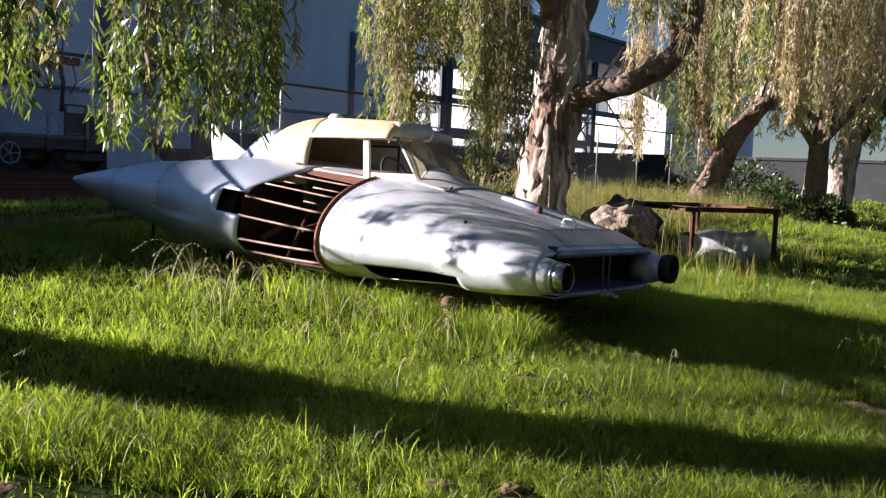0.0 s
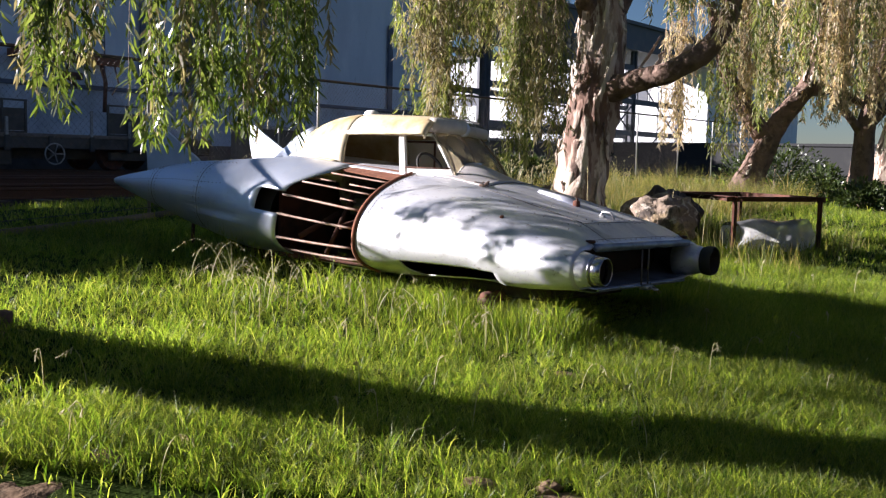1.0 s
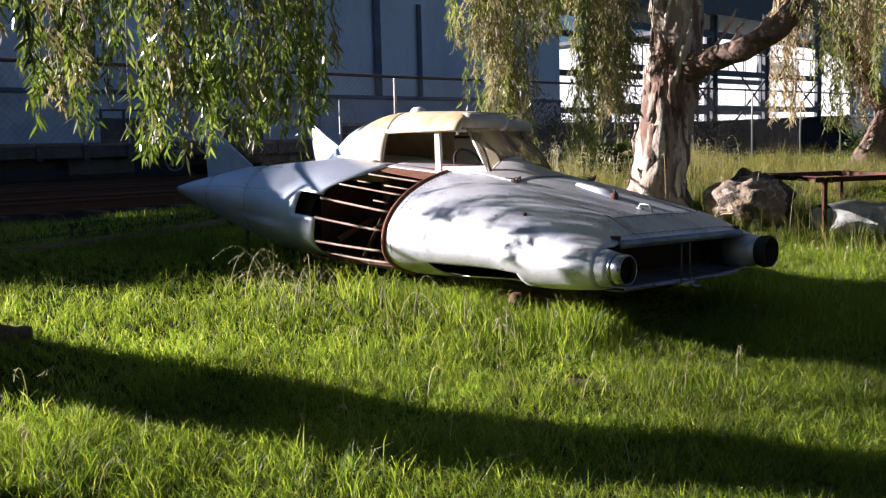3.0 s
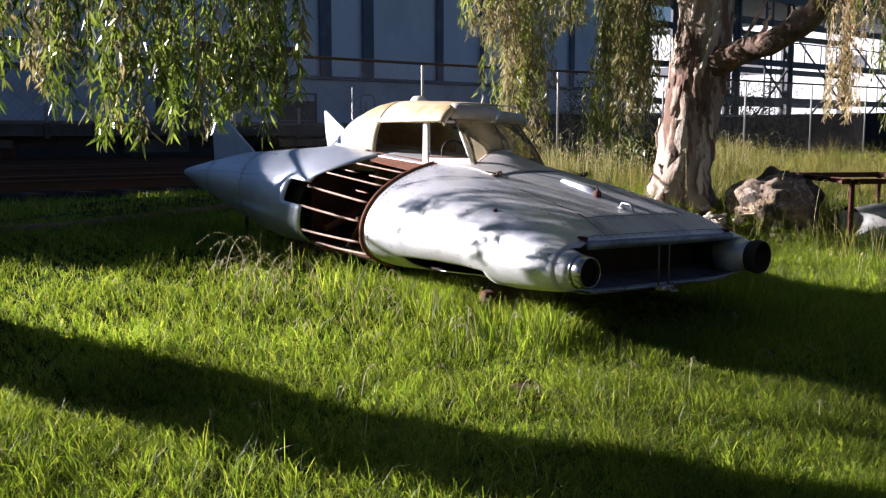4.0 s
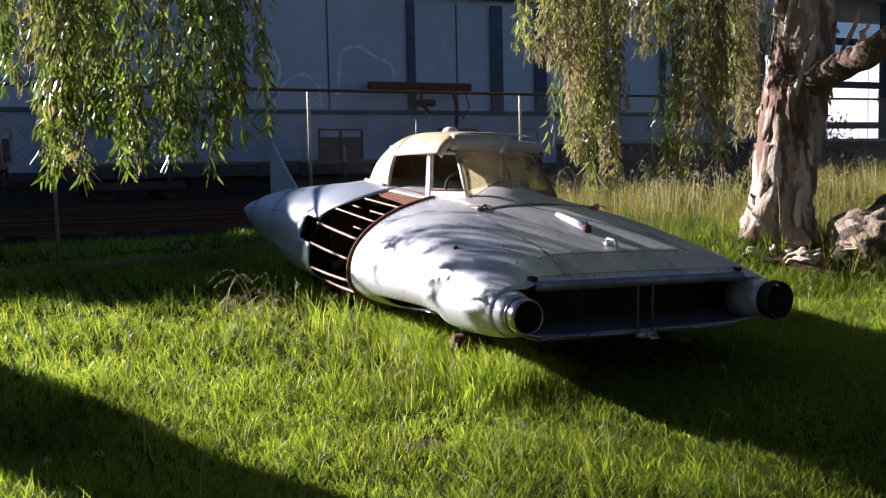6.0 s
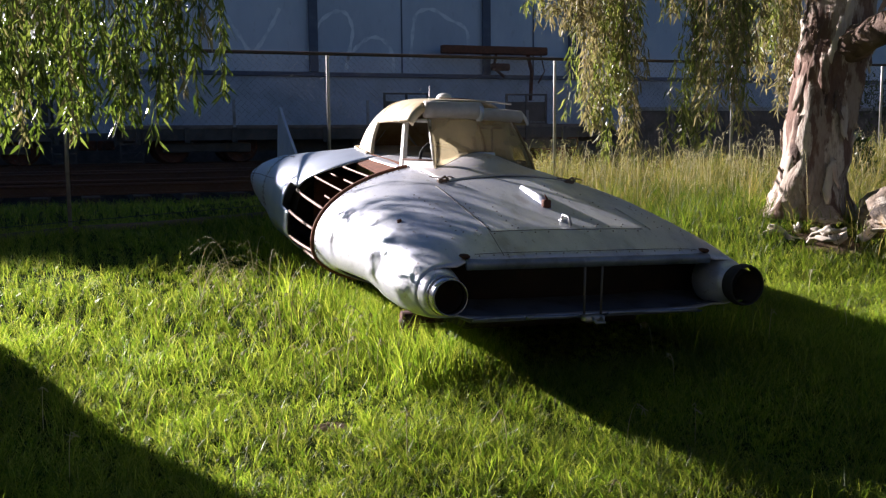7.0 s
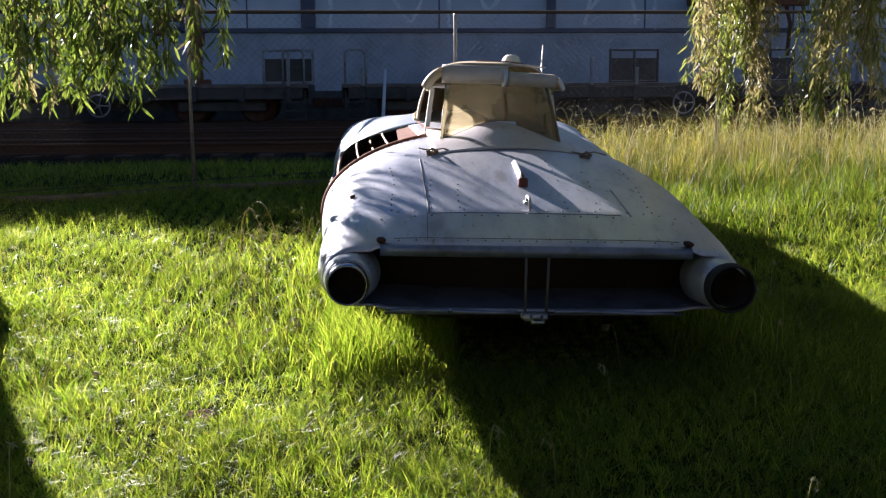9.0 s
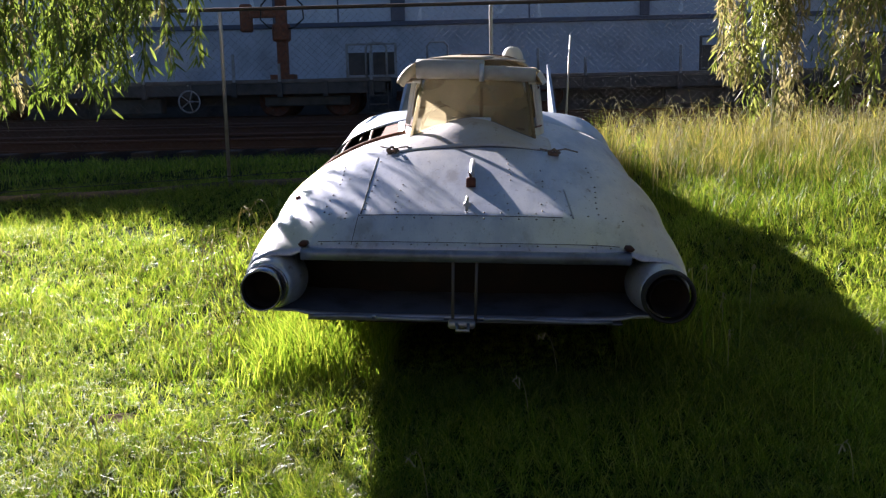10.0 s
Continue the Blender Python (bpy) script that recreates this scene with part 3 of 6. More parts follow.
# ---------------------------------------------------------------- gantry and sheds in the distance
def build_gantry():
    g = thing("conveyor_gantry", "dark steel conveyor gantry with open frames", "gantry", at=pose(0, 0, 0.5))
    xs = [34, 39, 44, 50, 57]
    for x in xs:
        for y in (26, 30):
            part("column", joined(box(x - 0.22, x + 0.22, y - 0.06, y + 0.06, 0, 9.0), box(x - 0.06, x + 0.06, y - 0.22, y + 0.22, 0, 9.0)), STEEL, g, smooth=False)
    for z in (2.6, 4.6, 6.7):
        for y in (26, 30):
            part("girder", box(34, 57, y - 0.12, y + 0.12, z, z + 0.32), STEEL, g, smooth=False)
    for i in range(len(xs) - 1):
        part("brace", rod([(xs[i], 26, 0.3), (xs[i + 1], 26, 4.6)], 0.06, 6), STEEL, g)
        part("brace", rod([(xs[i + 1], 26, 2.6), (xs[i], 26, 6.7)], 0.06, 6), STEEL, g)
    part("gallery", joined(box(30, 62, 25.5, 30.5, 7.9, 8.1), box(30, 62, 25.5, 25.6, 8.1, 9.4), box(30, 62, 25.3, 30.7, 9.4, 9.6)), STEEL, g, "long dark conveyor gallery", False)
    for x in np.arange(35, 57, 1.7):
        part("handrail_post", rod([(x, 25.8, 4.9), (x, 25.8, 5.9)], 0.035, 6), STEEL, g)
    part("handrail", rod([(34, 25.8, 5.9), (57, 25.8, 5.9)], 0.035, 6), STEEL, g)
    part("ladder", joined(rod([(41, 25.6, 0), (41, 25.6, 8)], 0.05, 6), rod([(41.6, 25.6, 0), (41.6, 25.6, 8)], 0.05, 6), *[rod([(41, 25.6, z), (41.6, 25.6, z)], 0.03, 6) for z in np.arange(0.3, 8, 0.4)]), STEEL, g)
    # added shed; its sunlit pale cladding stands in for the white sky
    s = thing("pale_shed", "tall pale clad shed added beyond the gantry in place of bright sky", "shed", at=pose(62, 26, 0.4))
    for k in range(9):
        part("cladding_panel", box(0, 0.3, 0.04 + k * 4, 3.96 + k * 4, 0, 9.6, 0.02), PALEWALL, s, smooth=False)
        if k % 2:
            part("window", box(-0.03, 0.0, 0.9 + k * 4, 3.1 + k * 4, 5.6, 6.6), STEEL, s, smooth=False)
    part("end_wall", box(0.3, 20, 0, 0.3, 0, 9.6), PALEWALL, s, smooth=False)
    part("end_wall", box(0.3, 20, 35.7, 36, 0, 9.6), PALEWALL, s, smooth=False)
    part("rear_wall", box(19.7, 20, 0.3, 35.7, 0, 9.6), PALEWALL, s, smooth=False)
    part("roof", box(-0.4, 20.4, -0.4, 36.4, 9.6, 9.9), STEEL, s, smooth=False)
    tank = thing("yard_wall", "dark low yard wall beyond the fence", "wall", at=pose(0, 0, 0.4))
    part("panel", box(12, 60, 19.0, 19.25, 0, 1.75), WAGON, tank, smooth=False)
    part("coping", box(12, 60, 18.95, 19.3, 1.75, 1.85), WAGONGREY, tank, smooth=False)
    part("panel", box(30, 30.25, -40, 18.9, -1.2, 1.75), DARKBOARD, tank, smooth=False)
    part("coping", box(29.95, 30.3, -40, 18.9, 1.75, 1.85), DARKBOARD, tank, smooth=False)


build_gantry()


def build_sky_blockers():
    # unseen walls added to hold back low sky light; dark to avoid bounce
    m = mat("sky_blocker_boards", (0.045, 0.04, 0.034), 0.9, spots=[((0.025, 0.025, 0.02), 1.5, 0.45, 0.7, 0.8), ((0.08, 0.065, 0.05), 6, 0.55, 0.75, 0.6)], scale=(1, 1, 0.3))
    for name, b in (("sky_blocker_south", box(-16, 16, -8.6, -8.4, -0.6, 5.6)), ("sky_blocker_west", box(-14.2, -14.0, -8.4, 5.0, -0.6, 5.0))):
        tagged(part(name, b, m, smooth=False), "tall dark unseen wall added to block low sky light", "wall", kind="structure")


build_sky_blockers()


# ---------------------------------------------------------------- chain-link fence
def fence_y(x):
    return 6.27 + (x - 0.13) * 0.146 if x < 3.3 else 6.73 + (x - 3.3) * 0.10


def build_fence():
    f = thing("chain_link_fence", "galvanised chain-link fence with dark top rail", "fence", at=pose(0.13, 6.27, 0.6))
    inv = pose(0.13, 6.27, 0.6).inverted()

    def fpart(name, bm, m, label=""):
        bm.transform(inv)
        return part(name, bm, m, f, label)
    xs = [-11.1, -8.25, -5.4, -2.6, 0.13, 3.17, 6.1, 9.1, 12.1, 15.1, 18.1, 21.1, 24.1]
    top = lambda x: 2.40 + 0.012 * x  # noqa: E731
    for x in xs:
        y = fence_y(x)
        fpart("post", rod([(x, y, float(ground_z(x, y)) - 0.05), (x, y, top(x) - 0.02), (x, y, top(x) + 0.0)], [0.019, 0.019, 0.014], 10), GALV)
    fpart("top_rail", rod([(x, fence_y(x) - 0.01, top(x) + 0.01) for x in xs], 0.019, 8), RAILPIPE, "dark pipe top rail")
    fpart("bottom_wire", rod([(x, fence_y(x) - 0.03, float(ground_z(x, fence_y(x))) + 0.1) for x in xs], 0.004, 5), WIRE)
    # low weathered boards along the fence's foot
    for i in range(len(xs) - 1):
        pts = [(x, fence_y(x) - 0.10, float(ground_z(x, fence_y(x) - 0.1))) for x in np.linspace(xs[i] + 0.02, xs[i + 1] - 0.02, 7)]
        bm = loft([[(x, y - 0.02, z - 0.05), (x, y - 0.02, z + 0.06), (x, y + 0.02, z + 0.06), (x, y + 0.02, z - 0.05)] for x, y, z in pts], True, (True, True))
        fpart("edging_board", bm, EDGING, "low weathered timber edging board")
    # woven wire: two families of slanting wires
    p, verts, faces, r = 0.075, [], [], 0.0014
    x0, x1 = -11.1, 18.1
    n = int((x1 - x0 + 2) / p)
    for fam in (1, -1):
        for i in range(n):
            xa = x0 - 1.8 + i * p if fam > 0 else x0 + i * p
            a, b = xa, xa + fam * 1.75
            if max(a, b) <= x0 or min(a, b) >= x1:
                continue
            ta = np.clip(((x0 if fam > 0 else x1) - a) / (b - a), 0, 1)
            tb = np.clip(((x1 if fam > 0 else x0) - a) / (b - a), 0, 1)
            pts = []
            for t in (ta, tb):
                x = a + (b - a) * t
                y = fence_y(x) + (0.012 if fam > 0 else 0.018)
                zb = float(ground_z(x, fence_y(x))) + 0.06
                pts.append(Vector((x, y, zb + (top(x) - zb) * t)))
            k = len(verts)
            for q in pts:
                for ang in (0.5, 2.6, 4.7):
                    verts.append((q.x + r * math.cos(ang), q.y + r * math.sin(ang), q.z))
            faces += [(k, k + 1, k + 4, k + 3), (k + 1, k + 2, k + 5, k + 4), (k + 2, k, k + 3, k + 5)]
    me = mesh_from("mesh", verts, faces)
    me.transform(inv)
    tagged(part("wire_mesh", me, WIRE, f, "diamond wire mesh"), kind="stuff")


build_fence()


# ---------------------------------------------------------------- the jet-shaped car
CAR_BASE = 0.40
CAR = pose(-0.03, 2.5, CAR_BASE, 0, 1.7, 0)
TO_CAR = Matrix.Translation((0, -2.5, -CAR_BASE))
car = thing("jet_shaped_car", "derelict jet-shaped car of weathered aluminium in long grass", "car", at=CAR)

# stations along the body: y, half width, middle height, rise, roundness, drop
BODY = [(0.17, 0.77, 0.70, 0.165, 9.0, 0.145), (0.27, 0.86, 0.71, 0.212, 5.5, 0.15), (0.40, 0.925, 0.72, 0.272, 3.9, 0.165), (0.60, 0.965, 0.735, 0.313, 3.4, 0.195), (0.82, 1.0, 0.75, 0.360, 3.0, 0.22),
        (1.20, 1.04, 0.765, 0.448, 2.6, 0.26), (1.65, 1.06, 0.775, 0.525, 2.2, 0.29), (2.0, 1.07, 0.78, 0.54, 2.0, 0.31),
        (2.5, 1.075, 0.80, 0.565, 2.3, 0.32), (3.0, 1.06, 0.82, 0.590, 2.55, 0.30), (3.3, 1.045, 0.85, 0.585, 2.5, 0.28), (3.6, 1.0, 0.88, 0.535, 2.4, 0.25),
        (4.2, 0.70, 0.95, 0.40, 2.1, 0.22), (4.8, 0.40, 1.03, 0.22, 2.0, 0.14)]
BODY_T = np.array(BODY).T
POD = np.array([(0.075, 0.868, 0.704, 0.095), (0.13, 0.866, 0.705, 0.110), (0.22, 0.862, 0.707, 0.130), (0.38, 0.850, 0.714, 0.158),
                (0.58, 0.826, 0.726, 0.185), (0.85, 0.79, 0.74, 0.20), (1.3, 0.70, 0.76, 0.16)]).T


TAIL_POD = np.array([(2.85, 0.60, 0.86, 0.16), (3.14, 0.63, 0.91, 0.29), (3.5, 0.665, 0.97, 0.372), (3.76, 0.700, 1.003, 0.347), (4.2, 0.765, 1.043, 0.284), (4.6, 0.823, 1.073, 0.198),
                     (4.9, 0.848, 1.087, 0.132), (5.1, 0.855, 1.099, 0.092), (5.25, 0.856, 1.107, 0.059), (5.34, 0.856, 1.112, 0.038), (5.385, 0.857, 1.116, 0.022), (5.40, 0.857, 1.117, 0.004)]).T


def body_at(y):
    half = 0.015 + 0.125 * float(smoothstep(0.45, 0.85, y))
    lim = np.clip(y + np.linspace(-half, half, 7), BODY_T[0][0], BODY_T[0][-1])
    return [float(np.mean(np.interp(lim, BODY_T[0], row))) for row in BODY_T[1:]]


def inside(x, z, y, row, pod, grow, k=0.06):
    """How far a point lies outside the section at y, hull and nose pods melted together."""
    w, zc, h, n, d = row
    up = z >= zc
    m = n if up else (n if n > 2.6 else 2.6)
    rise = (h if up else d) + grow
    e = ((abs(x) / (w + grow)) ** m + (abs(z - zc) / rise) ** m) ** (1 / m) - 1
    a = e * min(w, rise) * 1.2
    if pod is None:
        return a
    b = math.hypot(abs(x) - pod[0], z - pod[1]) - pod[2] - grow
    q = max(0.0, min(1.0, 0.5 + 0.5 * (b - a) / k))
    return b + (a - b) * q - k * q * (1 - q)


def outermost(ox, oz, dx, dz, y, far, grow=0.0):
    row = body_at(y)
    pod, k = None, 0.06
    if y < 1.3:
        pod = [float(np.interp(y, POD[0], r)) for r in POD[1:]]
    elif y > 2.85:
        pod, k = [float(np.interp(y, TAIL_POD[0], r)) for r in TAIL_POD[1:]], 0.13
    lo, hi, step = None, far, 0.02
    t = far
    while t > 0:
        if inside(ox + dx * t, oz + dz * t, y, row, pod, grow, k) < 0:
            lo, hi = t, t + step
            break
        t -= step
    if lo is None:
        return 0.0
    for _ in range(14):
        mid = (lo + hi) / 2
        if inside(ox + dx * mid, oz + dz * mid, y, row, pod, grow, k) < 0:
            lo = mid
        else:
            hi = mid
    return lo


def skin(y, ang, grow=0.0):
    """A point of the body's skin at that station, ang radians from +x over the top."""
    w, zc, h, n, d = body_at(y)
    c, s = math.cos(ang), math.sin(ang)
    m = n if s >= 0 else (n if n > 2.6 else 2.6)
    mm = min(m, 3.0)
    x = w * math.copysign(abs(c) ** (2 / mm), c)
    z = (h if s >= 0 else d) * math.copysign(abs(s) ** (2 / mm), s)
    if 1.3 <= y <= 2.85 and m == mm:
        return Vector((x * (w + grow) / w, y, zc + z * (((h if s >= 0 else d) + grow) / (h if s >= 0 else d))))
    L = math.hypot(x, z)
    t = outermost(0, zc, x / L, z / L, y, 1.5, grow)
    return Vector((x / L * t, y, zc + z / L * t))


def top_z(x, y):
    return 0.7 + outermost(x, 0.7, 0.0, 1.0, y, 0.9)


def cpart(name, bm, m, parent=None, label="", smooth=True):
    bm.transform(TO_CAR)
    return part(name, bm, m, parent or car, label, smooth)


def solid(ob, t, offset=-1.0):
    md = ob.modifiers.new("thickness", "SOLIDIFY")
    md.thickness, md.offset = t, offset
    return ob


COLS = 144
OPEN_COLS = range(46, 92)          # from the door's foot down to the belly, on one flank
RING_Y, REAR_BASE = 2.0, 3.45


def rear_edge(j):
    """Where the missing panel ends: well forward under the door, swept back down the flank."""
    p = skin(2.8, 2 * math.pi * j / COLS)
    return 2.60 + 0.25 * float(smoothstep(1.34, 1.12, p.z)) + 0.03 * float(smoothstep(1.0, 0.7, p.z))


def build_body():
    front = list(np.linspace(0.17, RING_Y, 46))
    rows, kinds = [], []
    for y in front:
        rows.append([skin(y, 2 * math.pi * j / COLS) for j in range(COLS)])
        kinds.append(("front", y))
    edges = [rear_edge(j) for j in range(COLS)]
    for s in np.linspace(0, 1, 11)[1:]:
        rows.append([skin(RING_Y + (edges[j] - RING_Y) * s, 2 * math.pi * j / COLS) for j in range(COLS)])
        kinds.append(("open", s))
    for s in np.linspace(0, 1, 9)[1:]:
        rows.append([skin(edges[j] + (REAR_BASE - edges[j]) * s, 2 * math.pi * j / COLS) for j in range(COLS)])
        kinds.append(("notch", s))
    for y in np.linspace(REAR_BASE, 4.8, 18)[1:]:
        rows.append([skin(y, 2 * math.pi * j / COLS) for j in range(COLS)])
        kinds.append(("rear", y))

    def skip(i, j):
        k, v = kinds[i + 1]
        if k == "open":
            return j in OPEN_COLS
        if k == "notch" and v <= 0.5:
            return 62 <= j <= 68
        if k == "front" and 0.80 < v < 1.60:
            return 80 <= j <= 93 or 122 <= j <= 135
        return False
    cut = next(i for i, k in enumerate(kinds) if k[0] == "notch")
    bm = loft(rows[:cut], True, (False, False), skip)
    solid(cpart("front_skin", bm, ALU), 0.008)
    kinds2 = kinds[cut - 1:]

    def skip2(i, j):
        k, v = kinds2[i + 1]
        return k == "notch" and v <= 0.5 and 62 <= j <= 68
    bm = loft(rows[cut - 1:], True, (False, True), skip2)
    solid(cpart("rear_skin", bm, ALU_TAIL), 0.008)
    # added liner within; the hollow's shade is in its near-black colour
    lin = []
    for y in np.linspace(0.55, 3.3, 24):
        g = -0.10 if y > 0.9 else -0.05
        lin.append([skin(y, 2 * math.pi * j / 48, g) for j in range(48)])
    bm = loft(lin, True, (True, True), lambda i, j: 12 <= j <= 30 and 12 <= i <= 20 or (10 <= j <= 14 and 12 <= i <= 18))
    cpart("inner_hull", bm, INSIDE, label="added inner liner, near black for the shade inside, with rust tones")
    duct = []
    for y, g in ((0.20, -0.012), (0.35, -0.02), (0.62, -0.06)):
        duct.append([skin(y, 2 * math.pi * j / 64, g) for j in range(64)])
    cpart("mouth_duct", loft(duct), DUCT, label="grimy duct behind the mouth, its blue shade in the colour")


build_body()


def build_frames():
    arc = [2 * math.pi * j / COLS for j in range(45, 93)]
    hoop = [skin(RING_Y + 0.004, a, 0.002) for a in arc]
    cpart("hoop", rod(hoop, 0.017, 8), RUST, label="rusty hoop edging the missing panel")
    inner = [skin(RING_Y + 0.03, a, -0.035) for a in arc]
    cpart("hoop", rod(inner, 0.022, 8), RUST_DARK)
    for j in (51, 57, 63, 69, 76, 84):
        a = 2 * math.pi * j / COLS
        y1 = rear_edge(j) + 0.02
        line = [skin(y, a, -0.012) for y in np.linspace(2.02, y1, 7)]
        cpart("stringer", rod(line, 0.0105 if j > 60 else 0.008, 6), STRINGER, label="thin metal stringer")
    for a, b, j in ((2.05, 2.35, 54), (2.5, 2.75, 54), (2.15, 2.3, 60)):
        line = [skin(y, 2 * math.pi * j / COLS, -0.03) for y in np.linspace(a, b, 4)]
        cpart("stringer", rod(line, 0.007, 6), STRINGER)
    # rusty sill plate under the doorway and a seat box inside
    bm = bmesh.new()
    q = [skin(2.03, 1.92, -0.01), skin(2.76, 1.92, -0.01), skin(2.76, 2.10, -0.02), skin(2.03, 2.16, -0.02)]
    bm.faces.new([bm.verts.new(p) for p in q])
    solid(cpart("sill_plate", bm, RUST, label="rusty sill plate", smooth=False), 0.012)
    cpart("floor_pan", box(-0.85, 0.85, 2.05, 3.2, 0.56, 0.60, 0.01), RUST_DARK, smooth=False)
    cpart("bulkhead", box(-0.80, 0.80, 3.1, 3.14, 0.58, 1.18, 0.02), RUST_DARK, smooth=False)
    cpart("cross_member", joined(rod([(-0.9, 2.3, 0.85), (-0.3, 2.35, 0.95)], 0.025), rod([(-0.9, 2.75, 0.75), (-0.35, 2.7, 1.0)], 0.025), rod([(-0.85, 2.5, 0.62), (-0.5, 2.55, 1.1)], 0.02)), RUST_DARK)


build_frames()


def circle(cx, y, cz, r, k=40):
    return [(cx + r * math.cos(2 * math.pi * j / k), y, cz + r * math.sin(2 * math.pi * j / k)) for j in range(k)]


def build_pods():
    for s in (-1, 1):
        rings = [circle(s * cx, y, cz, r) for y, cx, cz, r in ((0.075, 0.868, 0.704, 0.096), (0.13, 0.866, 0.705, 0.110), (0.20, 0.863, 0.7065, 0.125), (0.30, 0.857, 0.710, 0.138))]
        solid(cpart("nose_pod", loft(rings), ALU, label="tapered aluminium nose pod"), 0.006)
        prof = [(0.085, 0.102), (0.05, 0.111), (0.02, 0.110), (0.0, 0.105), (-0.004, 0.100), (0.004, 0.096), (0.05, 0.094)]
        if s < 0:
            cpart("lamp_bezel", loft([circle(s * 0.87, y, 0.704, r * 0.86) for y, r in prof]), CHROME, label="tarnished chrome lamp ring, lamp missing")
            cpart("bezel_band", loft([circle(s * 0.868, y, 0.704, r) for y, r in ((0.070, 0.094), (0.067, 0.098), (0.084, 0.101), (0.090, 0.097))]), CHROME)
        else:
            cpart("lamp_bezel", loft([circle(s * 0.87, y, 0.704, r * 1.04) for y, r in prof]), RUBBER, label="blackened empty lamp socket")
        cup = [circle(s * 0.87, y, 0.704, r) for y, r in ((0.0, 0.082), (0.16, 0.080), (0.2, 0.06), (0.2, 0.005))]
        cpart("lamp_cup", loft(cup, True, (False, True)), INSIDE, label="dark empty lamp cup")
        tail = [tuple(float(v) for v in row) for row in TAIL_POD.T if row[0] > 3.6]
        pod = cpart("tail_pod", loft([circle(s * cx, y, cz, r, 48) for y, cx, cz, r in tail], True, (True, True)), ALU_TAIL, label="pointed riveted tail pod")
        ty = np.array(tail).T
        at = lambda y: [float(np.interp(y, ty[0], row)) for row in ty[1:]]  # noqa: E731
        dots = []

        def on_pod(y, a):
            cx, cz, r = at(y)
            c, v = math.cos(a), math.sin(a)
            if y < 4.78:
                r = max(r, outermost(cx, cz, c, v, y, 0.7))
            return (s * (cx + r * c), y, cz + r * v)
        for y in np.arange(3.62, 5.12, 0.05):
            for a in (0.42, 1.15):
                dots.append(on_pod(y, a))
        for y in (4.53, 4.63, 3.86, 3.94):
            for k in range(22):
                dots.append(on_pod(y, -1.3 + 3.0 * k / 21))
        for y in (4.58, 3.90):
            cpart("seam", rod([on_pod(y, -1.3 + 3.0 * k / 30) for k in range(31)], 0.003, 5, False), SEAM)
        rivets(dots, 0.0062)
        # fin
        x = s * 0.645
        prof = [(4.20, 1.14), (4.36, 1.345), (4.62, 1.475), (4.95, 1.650), (5.16, 1.775), (5.20, 1.775), (5.19, 1.55), (5.12, 1.24), (5.0, 1.04), (4.6, 1.0)]
        bm = bmesh.new()
        for dx in (-0.012, 0.012):
            f = bm.faces.new([bm.verts.new((x + s * (1.75 - z) * 0.05 + dx, y, z)) for y, z in prof])
        bm.verts.ensure_lookup_table()
        n = len(prof)
        for i in range(n):
            bm.faces.new((bm.verts[i], bm.verts[(i + 1) % n], bm.verts[n + (i + 1) % n], bm.verts[n + i]))
        cpart("fin", bm, ALU_TAIL, label="upright tail fin plate", smooth=False)
        if s > 0:
            cpart("fin_rod", rod([(0.80, 4.90, 1.15), (0.81, 4.92, 1.6), (0.82, 4.95, 2.03)], [0.011, 0.009, 0.006], 8), GALV, label="thin upright rod beside the fin")


def rivets(points, r=0.0055):
    verts, faces = [], []
    for p in points:
        k = len(verts)
        p = Vector(p)
        for d in ((r, 0, 0), (-r, 0, 0), (0, r, 0), (0, -r, 0), (0, 0, r), (0, 0, -r)):
            verts.append(p + Vector(d))
        faces += [(k + a, k + b, k + c) for a, b, c in ((0, 2, 4), (2, 1, 4), (1, 3, 4), (3, 0, 4), (2, 0, 5), (1, 2, 5), (3, 1, 5), (0, 3, 5))]
    me = mesh_from("rivets", verts, faces)
    ob = cpart("rivets", me, RIVET, label="rows of small rivet heads")
    tagged(ob, kind="stuff")


build_pods()


def on_skin(x, y, lift=0.0):
    return Vector((x, y, top_z(x, y) + lift))


